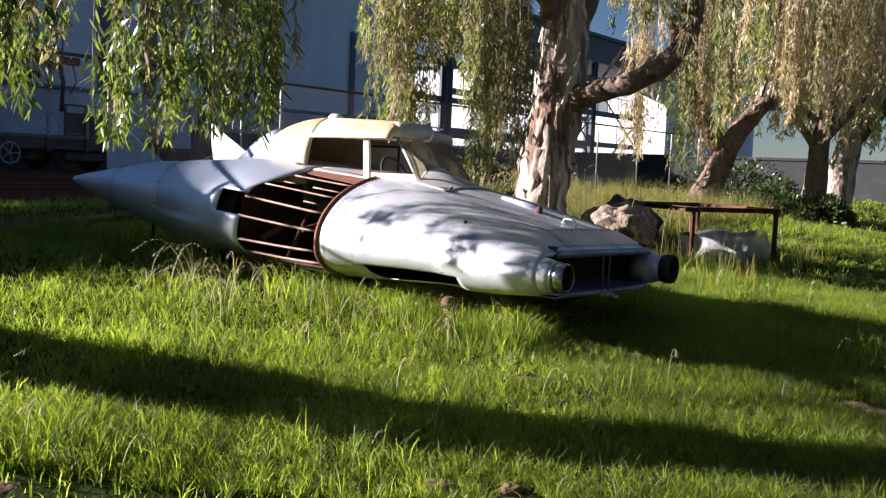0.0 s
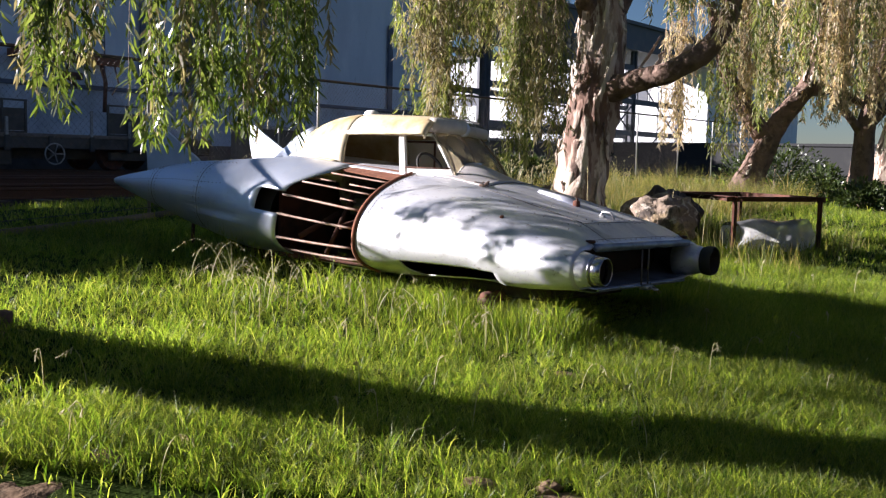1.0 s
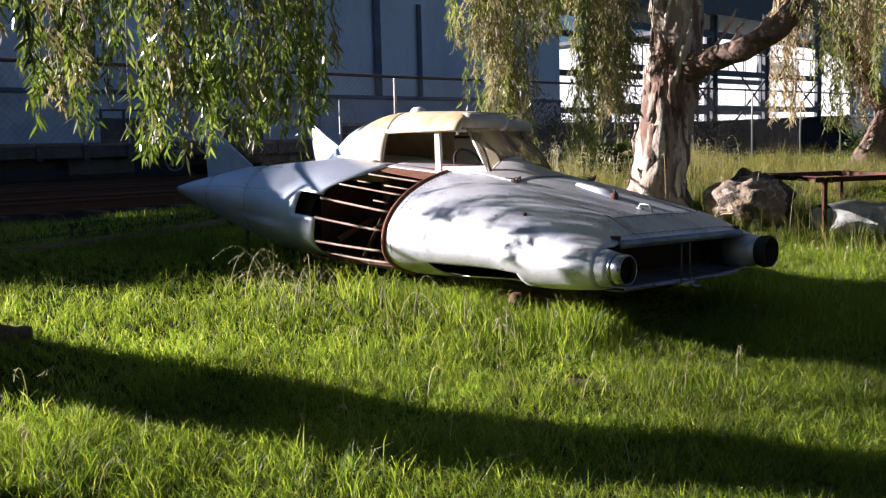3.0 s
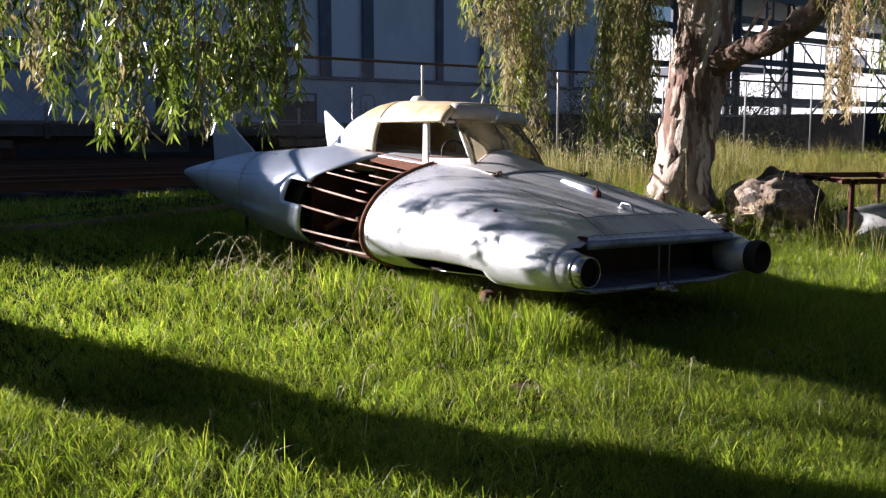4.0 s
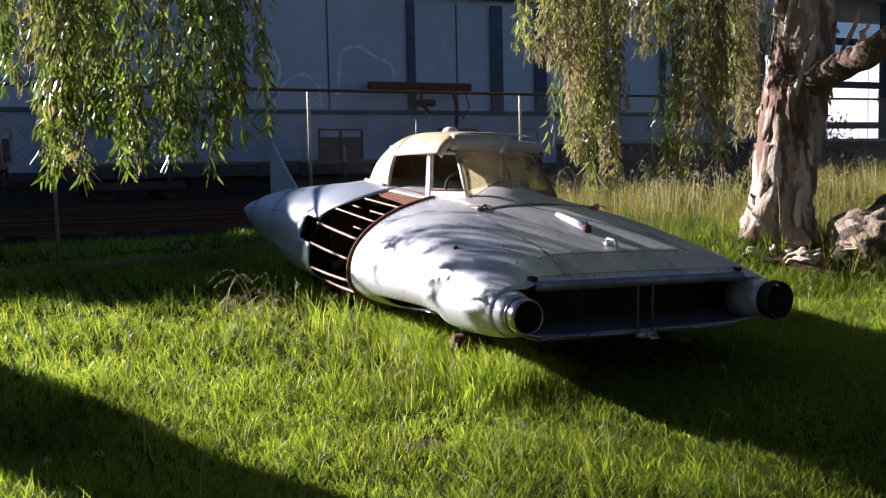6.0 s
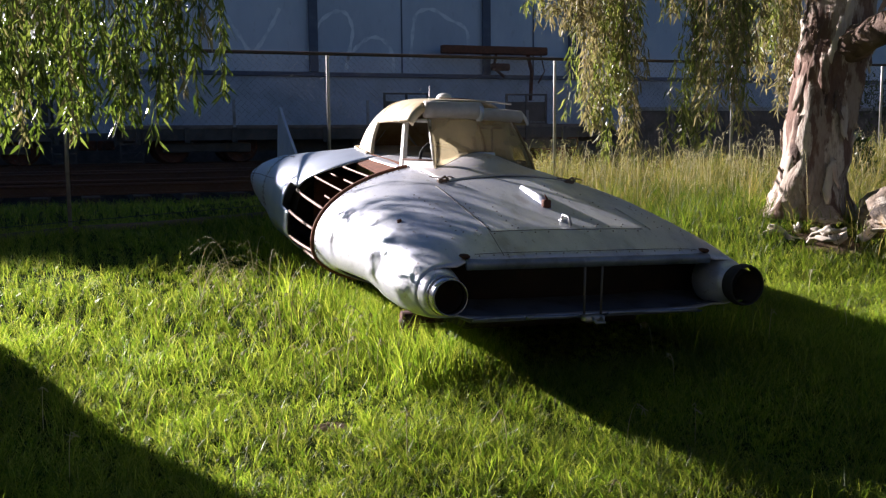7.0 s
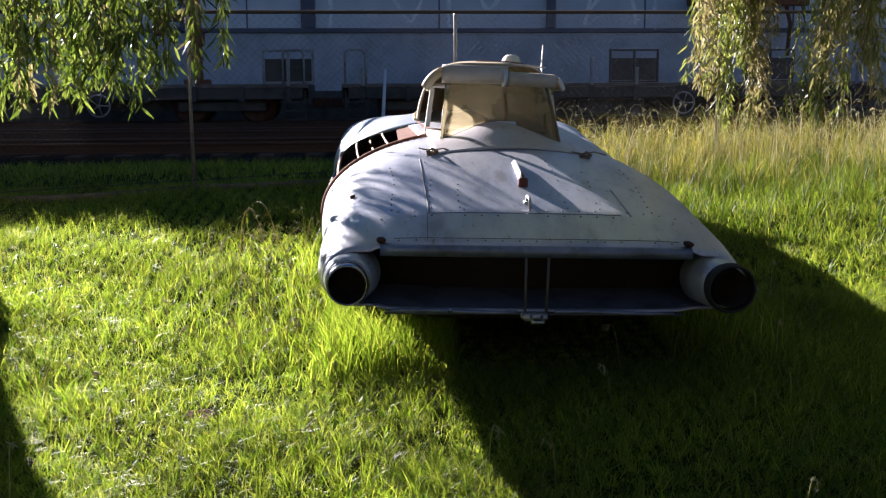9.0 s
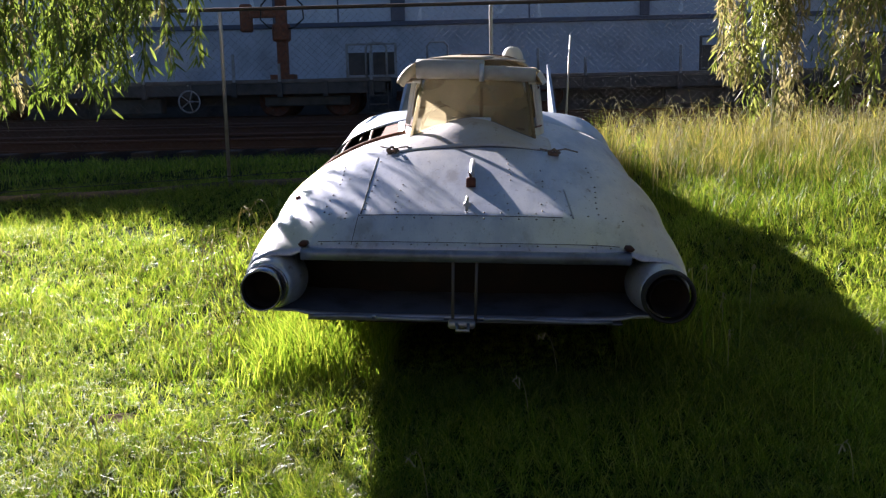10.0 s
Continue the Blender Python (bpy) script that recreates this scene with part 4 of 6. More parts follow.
def build_front_details():
    # lips of the mouth
    bm = loft([[(x, 0.185, 0.868), (x, 0.150, 0.862), (x, 0.140, 0.845), (x, 0.146, 0.818), (x, 0.160, 0.812), (x, 0.19, 0.84)] for x in np.linspace(-0.725, 0.725, 16)], True, (True, True))
    cpart("upper_lip", bm, LIP, label="bent sheet upper lip of the mouth")
    for x0, x1 in ((-0.70, -0.40), (-0.40, -0.08), (0.08, 0.66)):
        lo = [Vector((x, 0.145, 0.56 + 0.004 * math.sin(x * 9))) for x in np.linspace(x0 + 0.008, x1 - 0.008, 9)]
        cpart("lower_lip", rod(lo, 0.010, 8), LIP, label="dented metal lower lip strip")
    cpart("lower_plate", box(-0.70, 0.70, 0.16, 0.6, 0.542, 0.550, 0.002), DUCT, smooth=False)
    for x in (-0.05, 0.05):
        cpart("strut", rod([(x, 0.155, 0.54), (x * 1.05, 0.16, 0.855)], 0.007, 8), RIVET, label="thin upright strut in the mouth")
    cpart("tow_eye", joined(box(-0.07, 0.05, 0.10, 0.17, 0.525, 0.56, 0.01), rod([(-0.03, 0.1, 0.55), (-0.03, 0.06, 0.53), (0.02, 0.06, 0.53), (0.02, 0.1, 0.55)], 0.008, 6)), GALV)
    # unseen belly plate, thickened to stop low sun passing under the car
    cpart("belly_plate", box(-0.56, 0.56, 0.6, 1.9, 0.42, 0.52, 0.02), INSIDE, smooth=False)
    # hood hatch seams
    seams = [[on_skin(-0.50 + 0.012 * (1.2 - y), y, 0.001) for y in np.linspace(0.41, 1.22, 16)],
             [on_skin(0.49 - 0.06 * (y - 0.39), y, 0.002) for y in np.linspace(0.39, 0.74, 10)],
             [on_skin(x, 0.395, 0.001) for x in np.linspace(-0.5, 0.44, 24)],
             [on_skin(x, 0.215, 0.001) for x in np.linspace(-0.66, 0.68, 24)],
             [on_skin(x, 1.26 + 0.10 * math.sin((x + 0.45) * 2.2), 0.001) for x in np.linspace(-0.46, 0.46, 24)],
             [on_skin(-0.5 - 0.03 * (0.41 - y), y, 0.001) for y in np.linspace(0.19, 0.41, 6)]]
    # second seam is a pale rod that draws the edge's sunlit highlight
    for k, s in enumerate(seams):
        cpart("seam", rod(s, 0.0042 if k in (0, 1) else 0.0016, 5), GALV if k == 1 else SEAM, label="open dark panel seam" if k == 0 else ("bent panel edge, its sunlit highlight drawn in pale metal" if k == 1 else ""))
    dots = []
    pick = random.Random(4)
    for x in (-0.47, -0.33, 0.20, 0.36, 0.62, -0.66):
        dots += [on_skin(x + 0.01 * math.sin(9 * y), y, 0.0) for y in np.arange(0.46, 1.2, 0.075) if pick.random() < 0.72]
    for y in (0.375, 0.425, 0.20):
        dots += [on_skin(x, y, 0.0) for x in np.arange(-0.72, 0.73, 0.08) if pick.random() < 0.6]
    dots += [skin(1.93, a, 0.001) for a in np.linspace(2.0, 3.3, 30)]
    dots += [on_skin(x, 1.33 + 0.10 * math.sin((x + 0.45) * 2.2), 0.001) for x in np.arange(-0.42, 0.42, 0.05)]
    rivets(dots, 0.0062)
    # brackets and lugs
    for x in (-0.43, 0.45):
        p = on_skin(x, 1.30)
        blk = joined(box(x - 0.028, x + 0.03, 1.275, 1.32, p.z - 0.01, p.z + 0.016, 0.006), rod([(x - 0.03, 1.26, p.z + 0.012), (x, 1.25, p.z + 0.034), (x + 0.035, 1.28, p.z + 0.012)], 0.008, 6), rod([(x, 1.31, p.z + 0.02), (x + 0.07, 1.35, p.z + 0.03), (x + 0.14, 1.36, p.z + 0.012)], 0.0045, 5), rod([(x - 0.01, 1.29, p.z + 0.02), (x - 0.07, 1.33, p.z + 0.03)], 0.0045, 5))
        cpart("hinge_bracket", blk, HINGE, label="broken rust-grey hinge bracket")
    prof = [(1.10, -0.01), (1.08, 0.022), (0.90, 0.040), (0.775, 0.052), (0.765, -0.01)]
    rows = [[(0.015 + dx, y, top_z(0, y) + h) for dx, h in ((-0.016, -0.01), (-0.010, hh * 0.8), (0.0, hh), (0.010, hh * 0.8), (0.016, -0.01))] for y, hh in prof]
    cpart("hood_fin", loft(rows, False), ALU, label="low pale ridge along the hood")
    z = top_z(0, 0.74)
    cpart("fin_cap", joined(box(-0.012, 0.036, 0.728, 0.772, z - 0.01, z + 0.045, 0.008), rod([(0.012, 0.74, z + 0.045), (0.0, 0.75, z + 0.075)], [0.008, 0.003], 6)), RUST_DARK, label="broken rusty end of the ridge")
    z = top_z(0, 0.48)
    cpart("hood_handle", joined(rod([(0, 0.54, z + 0.01), (0, 0.52, z + 0.045), (0, 0.45, z + 0.04), (0, 0.42, z - 0.005)], 0.008, 6), box(-0.018, 0.018, 0.50, 0.56, z - 0.01, z + 0.02, 0.004)), GALV, label="thin metal hood handle")
    p = on_skin(-0.86, 0.82)
    cpart("bolt", rod([p + Vector((0, 0, -0.01)), p + Vector((-0.006, 0, 0.012))], 0.014, 8), RUST_DARK)
    for s in (-1, 1):
        q = on_skin(s * 0.72, 0.235)
        cpart("lip_corner", box(s * 0.72 - 0.022, s * 0.72 + 0.022, 0.17, 0.24, q.z - 0.02, q.z + 0.002, 0.010), RUST_DARK)
    # wheel hubs and bare axle
    for s in (-1, 1):
        x = s * 0.78
        rings = [[(x + s * d, 1.0 + r * math.cos(a), 0.39 + r * math.sin(a)) for a in [2 * math.pi * k / 28 for k in range(28)]]
                 for d, r in ((-0.10, 0.04), (-0.10, 0.065), (-0.03, 0.07), (-0.01, 0.065), (-0.005, 0.04), (0.01, 0.034), (0.015, 0.016))]
        cpart("wheel_hub", loft(rings, True, (True, True)), CLAY, label="rust-brown bare wheel hub")
    cpart("axle", rod([(-0.78, 1.0, 0.43), (0.78, 1.0, 0.43)], 0.04, 10), RUST_DARK)
    for s in (-1, 1):
        cpart("rear_prop", box(s * 0.66 - 0.06, s * 0.66 + 0.06, 3.5, 3.62, 0.38, 0.62, 0.01), RUST_DARK, smooth=False)
        cpart("rear_prop", rod([(s * 0.76, 4.3, 0.48), (s * 0.76, 4.3, 0.80)], 0.016, 8), RUST_DARK)


build_front_details()


SHELL = np.array([(1.86, 0.500, 1.742, 4.2), (1.93, 0.500, 1.748, 4.2), (2.03, 0.480, 1.756, 4.0), (2.3, 0.468, 1.770, 3.6), (2.6, 0.456, 1.782, 3.2), (2.74, 0.450, 1.786, 3.0), (2.88, 0.455, 1.786, 2.8), (3.08, 0.448, 1.768, 2.4),
                  (3.25, 0.425, 1.732, 2.2), (3.4, 0.372, 1.675, 2.1), (3.52, 0.30, 1.60, 2.0), (3.61, 0.225, 1.51, 2.0), (3.67, 0.14, 1.43, 2.0), (3.70, 0.05, 1.38, 2.0)]).T
SHELL_BASE = 1.20


def shell(y, a, grow=0.0):
    """A point of the cabin's cream shell at that station, a radians from +x over the top."""
    w, zt, n = (float(np.interp(y, SHELL[0], r)) for r in SHELL[1:])
    c, s = math.cos(a), max(0.0, math.sin(a))
    if c > 0:
        w -= 0.03
    return Vector(((w + grow) * math.copysign(abs(c) ** (2 / n), c), y, SHELL_BASE + (zt + grow - SHELL_BASE) * s ** (2 / n)))


def eave_angle(y, z):
    """The angle at which the shell passes the height z."""
    w, zt, n = (float(np.interp(y, SHELL[0], r)) for r in SHELL[1:])
    return math.asin(((z - SHELL_BASE) / (zt - SHELL_BASE)) ** (n / 2))


def plate(pts, thick, way=(1, 0, 0)):
    bm = bmesh.new()
    w = Vector(way) * thick
    for d in (Vector((0, 0, 0)), w):
        bm.faces.new([bm.verts.new(Vector(p) + d) for p in pts])
    bm.verts.ensure_lookup_table()
    k = len(pts)
    for i in range(k):
        bm.faces.new((bm.verts[i], bm.verts[(i + 1) % k], bm.verts[k + (i + 1) % k], bm.verts[k + i]))
    return bm


def hump(x, y):
    """The raised cowl in front of the windscreen."""
    return 0.085 * math.exp(-(x / 0.25) ** 2) * float(smoothstep(1.28, 1.72, y))


def cowl_front(x):
    return 1.26 + 0.10 * math.sin((x + 0.45) * 2.2)


def build_cabin():
    k = 41
    ys = list(np.linspace(1.90, 2.74, 24))
    rings = [None, None, None]
    for y in ys:
        a0 = eave_angle(y, 1.598)
        rings.append([shell(y, a0 + (math.pi - 2 * a0) * j / (k - 1)) for j in range(k)])
    a0 = eave_angle(1.90, 1.598)
    for i, (y, g) in enumerate(((1.885, -0.05), (1.866, -0.022), (1.875, -0.006))):
        rings[i] = [shell(y, a0 + (math.pi - 2 * a0) * j / (k - 1), g) for j in range(k)]
    solid(cpart("roof", loft(rings, False, (False, False), lambda i, j: (i <= 9 and 7 <= j <= 18) or (i <= 2 and j <= 29)), CREAM, label="cream roof shell stained ochre, with an open hatch"), 0.014)
    # header roll above the windscreen
    head = [(x, 1.872 + 0.015 * (x / 0.36) ** 2, 1.674) for x in np.linspace(-0.34, 0.06, 9)]
    cpart("header", rod(head, 0.057, 16), HEADER, label="scuffed rolled header above the windscreen")
    head = [(x, 1.868 + 0.015 * (x / 0.36) ** 2, 1.654 - 0.012 * (x / 0.36) ** 2) for x in np.linspace(0.06, 0.37, 9)]
    cpart("header", rod(head, 0.043, 16), HEADER)
    cpart("header_clamp", rod([(0.035, 1.866, 1.662), (0.065, 1.866, 1.662)], 0.060, 16), ALU_TAIL)
    cpart("hatch_lip", rod([(0.06, 1.905, 1.735), (0.20, 1.905, 1.738), (0.31, 1.905, 1.728)], 0.006, 8), HEADER)
    # rim of the open hatch
    arc = np.linspace(eave_angle(1.90, 1.60), 0.80, 12)
    rim = [[shell(y, a, g) for a in arc] for y, g in ((1.862, -0.020), (1.872, -0.002), (1.90, 0.006), (1.955, 0.006), (1.965, -0.006))]
    solid(cpart("hatch_rim", loft(rim, False), WHITE, label="pale rim arching beside the hatch"), 0.006)
    cpart("hatch_rim", rod([shell(2.27, a, 0.0) for a in np.linspace(0.75, 1.62, 9)], 0.009, 6), RUST_DARK)
    # soffit strips and door rails under the eaves
    for s in (-1, 1):
        bm = loft([[(s * (abs(shell(y, eave_angle(y, 1.598)).x) - 0.006), y, 1.594), (s * 0.385, y, 1.604)] for y in np.linspace(1.90, 2.80, 10)], False)
        solid(cpart("soffit", bm, CREAM), 0.008)
        cpart("door_rail", rod([(s * 0.31, 1.905, 1.598), (s * 0.39, 2.14, 1.605), (s * 0.395, 2.80, 1.615)], 0.013, 8), WHITE)
    # rear dome
    rings = []
    for y in np.concatenate([np.linspace(2.74, 3.4, 11), np.linspace(3.45, 3.70, 9)]):
        rings.append([shell(y, math.pi * j / 36) for j in range(37)])
    solid(cpart("rear_dome", loft(rings, False), CREAM, label="cream rear cabin shell, ochre stained"), 0.016)
    # narrow sheet fairing running up the back of the dome
    rings = []
    for y, wd, h in ((3.52, 0.22, 0.28), (3.64, 0.19, 0.255), (3.76, 0.16, 0.215), (3.88, 0.13, 0.150), (4.0, 0.10, 0.08), (4.08, 0.07, 0.03), (4.14, 0.04, -0.005)):
        rings.append([(u * wd, y, top_z(u * wd, y) - 0.006 + (h + 0.006) * (1 - abs(u)) ** 1.25) for u in np.linspace(-1, 1, 17)])
    solid(cpart("fairing", loft(rings, False), ALU_TAIL, label="grey sheet fairing behind the cabin"), 0.005)
    # thin flange at the foot of the dome
    for s in (-1, 1):
        foot = []
        for y in np.linspace(2.80, 3.62, 14):
            w = float(np.interp(y, SHELL[0], SHELL[1])) - (0.03 if s > 0 else 0)
            foot.append((s * (w + 0.004), y, top_z(w, y) + 0.004))
        cpart("dome_flange", rod(foot, 0.012, 6), CREAM)
    # raised cowl panel
    rows = []
    for v in np.linspace(0, 1, 14):
        row = []
        for u in np.linspace(-0.43, 0.45, 27):
            y0 = cowl_front(u) + 0.006
            y = y0 + (1.80 - y0) * v
            row.append((u, y, top_z(u, y) + hump(u, y) + 0.004))
        rows.append(row)
    solid(cpart("cowl_panel", loft(rows, False), COWL, label="raised dusty cowl panel before the windscreen"), 0.005)
    for s in (-1, 1):
        a0, a1 = Vector((s * 0.35, 1.615, 1.25)), Vector((s * 0.30, 1.893, 1.60))
        cpart("a_pillar", rod([a0, a0.lerp(a1, 0.5) + Vector((s * 0.006, -0.006, 0)), a1], 0.012, 8), WHITE, label="thin white windscreen pillar")
        bm = plate([(s * 0.442, 2.045, 1.22), (s * 0.442, 2.118, 1.22), (s * 0.392, 2.185, 1.605), (s * 0.392, 2.125, 1.605)], -0.03 * s)
        bmesh.ops.bevel(bm, geom=bm.edges[:], offset=0.006, segments=1, affect="EDGES")
        cpart("b_pillar", bm, WHITE, label="white door pillar", smooth=False)
        bm = plate([(s * 0.352, 1.60, 1.20), (s * 0.447, 2.10, 1.20), (s * 0.425, 2.10, 1.335), (s * 0.342, 1.672, 1.335)], -0.016 * s)
        cpart("window_sill", bm, WHITE, label="chalky white panel below the side window", smooth=False)
        cpart("window_trim", rod([(s * 0.348, 1.675, 1.336), (s * 0.425, 2.07, 1.336)], 0.005, 6), RUST_DARK)
        rivet_line = [(s * (0.356 + 0.09 * (y - 1.6) / 0.5), y, 1.262 - 0.01 * (y - 1.6)) for y in np.arange(1.64, 2.05, 0.032)]
        rivets(rivet_line, 0.004)
    # closed far door with its inner frame
    bm = plate([(0.46, 2.10, 1.18), (0.46, 2.82, 1.18), (0.44, 2.82, 1.60), (0.41, 2.16, 1.60)], -0.014)
    cpart("far_door", bm, WHITE, label="closed pale door on the far side", smooth=False)
    cpart("door_frame", joined(rod([(0.43, 2.14, 1.22), (0.39, 2.18, 1.60)], 0.012, 6), rod([(0.435, 2.46, 1.22), (0.40, 2.44, 1.58)], 0.01, 6), rod([(0.40, 2.14, 1.57), (0.41, 2.8, 1.58)], 0.011, 6)), RUST_DARK)
    # windscreen
    rows = []
    for t in np.linspace(0, 1, 11):
        ring = []
        for u in np.linspace(-1, 1, 29):
            x = u * (0.362 - 0.045 * t)
            yb = 1.735 - 0.125 * abs(u) ** 1.5
            zb = top_z(x, yb) + hump(x, yb) - 0.004
            yt, zt = 1.888 + 0.012 * u * u, 1.628 - 0.012 * u * u
            bow = 0.018 * math.sin(math.pi * t) + 0.008 * math.sin(7 * u + 4 * t) * math.sin(math.pi * t)
            ring.append((x, yb + (yt - yb) * t - bow, zb + (zt - zb) * t))
        rows.append(ring)
    solid(cpart("windscreen", loft(rows, False), SCREEN, label="yellowed cloudy plastic windscreen"), 0.004).visible_shadow = False
    cpart("windscreen_trim", rod([Vector(p) + Vector((0, -0.004, 0.004)) for p in rows[0]], 0.006, 6), DUCT)
    cpart("windscreen_clip", box(-0.01, 0.11, 1.705, 1.735, 1.365, 1.395, 0.006), ALU_TAIL)
    cpart("windscreen_bar", rod([Vector(rows[t][16]) + Vector((0, 0.014, 0)) for t in range(11)], 0.010, 6), BROWNTAPE)
    cpart("windscreen_edge", rod([Vector(rows[t][28]) + Vector((0, 0.004, 0)) for t in range(11)], 0.010, 6), BROWNTAPE)
    # roof vent
    rings = []
    for t in np.linspace(0, 1, 7):
        r = 0.085 * math.cos(t * math.pi / 2) ** 0.6
        rings.append([(0.26 + r * math.cos(2 * math.pi * j / 20), 3.08 + 1.2 * r * math.sin(2 * math.pi * j / 20), 1.70 + 0.155 * math.sin(t * math.pi / 2)) for j in range(20)])
    cpart("roof_vent", loft(rings, True, (False, True)), WHITE, label="small white domed roof vent")
    # inside the cabin
    seat = []
    for t in np.linspace(0, 1, 8):
        y, z = 2.78 + 0.10 * t, 1.02 + 0.36 * t
        seat.append([(x, y - 0.05 * (1 - (x / 0.36) ** 2), z - 0.05 * (x / 0.36) ** 4 * t) for x in np.linspace(-0.36, 0.36, 15)])
    solid(cpart("seat_back", loft(seat, False), SEATCLOTH, label="faded bench seat back"), 0.07)
    cpart("seat_cushion", box(-0.36, 0.36, 2.38, 2.82, 0.92, 1.06, 0.05, 3), SEATCLOTH)
    cpart("dashboard", box(-0.34, 0.34, 1.76, 1.90, 1.18, 1.33, 0.03, 2), INSIDE)
    wh = Matrix.Translation((-0.16, 2.02, 1.32)) @ Euler((radians(62), 0, 0)).to_matrix().to_4x4()
    ring = [wh @ Vector((0.155 * math.cos(2 * math.pi * k / 24), 0.155 * math.sin(2 * math.pi * k / 24), 0)) for k in range(25)]
    cpart("steering_wheel", joined(rod(ring, 0.011, 8, False), rod([wh @ Vector((-0.15, 0, 0)), wh @ Vector((0.15, 0, 0))], 0.009, 6), rod([wh @ Vector((0, 0, 0)), (-0.16, 1.82, 1.22)], 0.018, 8)), RUBBER, label="black steering wheel")


build_cabin()


# ---------------------------------------------------------------- trees
def leaf_mesh(name, pos, way, length, width, rng, fold=0.25):
    """Many lance-shaped leaves in one mesh: each a folded, tapering blade."""
    n = len(pos)
    way = way / np.linalg.norm(way, axis=1, keepdims=True)
    side = np.cross(way, rng.normal(size=(n, 3)))
    side /= np.linalg.norm(side, axis=1, keepdims=True) + 1e-9
    nrm = np.cross(way, side)
    L, W = length[:, None], width[:, None]
    curl = nrm * L * rng.uniform(-0.18, 0.18, (n, 1))
    v = np.stack([pos, pos + way * L * 0.33 + side * W * 0.5 + nrm * W * fold, pos + way * L * 0.36 - side * W * 0.5 + nrm * W * fold,
                  pos + way * L * 0.70 + side * W * 0.36 + curl * 0.5, pos + way * L * 0.72 - side * W * 0.36 + curl * 0.5, pos + way * L + curl], 1).reshape(-1, 3)
    k = (np.arange(n) * 6)[:, None]
    quads = np.concatenate([k + np.array([[1, 2, 4, 3]])], 0)
    t1, t2 = k + np.array([[0, 2, 1]]), k + np.array([[3, 4, 5]])
    loops = np.concatenate([quads.ravel(), t1.ravel(), t2.ravel()]).astype(np.int32)
    starts = np.concatenate([np.arange(n) * 4, 4 * n + np.arange(2 * n) * 3]).astype(np.int32)
    me = bpy.data.meshes.new(name)
    me.vertices.add(len(v))
    me.vertices.foreach_set("co", v.astype(np.float32).ravel())
    me.loops.add(len(loops))
    me.loops.foreach_set("vertex_index", loops)
    me.polygons.add(len(starts))
    me.polygons.foreach_set("loop_start", starts)
    me.update(calc_edges=True)
    return me


def strands(rng, centre, spread, ztop, zlow, count, per_metre=42, leaf=(0.07, 0.13), wid=0.014):
    """Hanging twigs in one clump: leaf arrays and the twigs' polylines."""
    P, D, L, W, lines = [], [], [], [], []
    tufts = [(rng.uniform(0, 2 * np.pi), np.sqrt(rng.uniform(0, 1)), rng.beta(0.8, 2.8)) for _ in range(max(3, count // 6))]
    for q in range(count):
        a, r, high = tufts[q % len(tufts)]
        x = centre[0] + spread[0] * r * np.cos(a) + rng.normal(0, 0.03 + 0.10 * spread[0])
        y = centre[1] + spread[1] * r * np.sin(a) + rng.normal(0, 0.03 + 0.10 * spread[1])
        zb = zlow + (ztop - zlow) * (0.68 * high + 0.16 * rng.beta(1.0, 2.0)) + 0.08 * r
        zt = ztop - rng.uniform(0, 0.4) * (ztop - zb) * 0.5
        n = max(4, int((zt - zb) / 0.12))
        sway = rng.normal(0, 0.10, 2)
        ph = rng.uniform(0, 6.28, 2)
        line = []
        for i in range(n + 1):
            t = i / n
            line.append((x + sway[0] * t + 0.035 * np.sin(5 * t + ph[0]), y + sway[1] * t + 0.035 * np.sin(4 * t + ph[1]), zt + (zb - zt) * t))
        lines.append(line)
        line = np.array(line)
        m = int((zt - zb) * per_metre)
        t = rng.beta(1.5, 0.85, m)
        f = t * n
        i = np.minimum(f.astype(int), n - 1)
        p = line[i] + (line[i + 1] - line[i]) * (f - i)[:, None]
        d = np.stack([rng.normal(0, 0.40, m), rng.normal(0, 0.40, m), -rng.uniform(0.5, 1.2, m)], 1)
        P.append(p + rng.normal(0, 0.018, (m, 3)))
        D.append(d)
        L.append(rng.uniform(*leaf, m))
        W.append(wid * rng.uniform(0.75, 1.25, m))
    return np.concatenate(P), np.concatenate(D), np.concatenate(L), np.concatenate(W), lines


def twig_mesh(lines, r):
    verts, faces = [], []
    for line in lines:
        k0 = len(verts)
        for i, p in enumerate(line):
            rr = r * (1 - 0.7 * i / len(line))
            for a in (0.0, 2.09, 4.19):
                verts.append((p[0] + rr * math.cos(a), p[1] + rr * math.sin(a), p[2]))
        for i in range(len(line) - 1):
            k = k0 + 3 * i
            faces += [(k, k + 1, k + 4, k + 3), (k + 1, k + 2, k + 5, k + 4), (k + 2, k, k + 3, k + 5)]
    return mesh_from("twig", verts, faces)


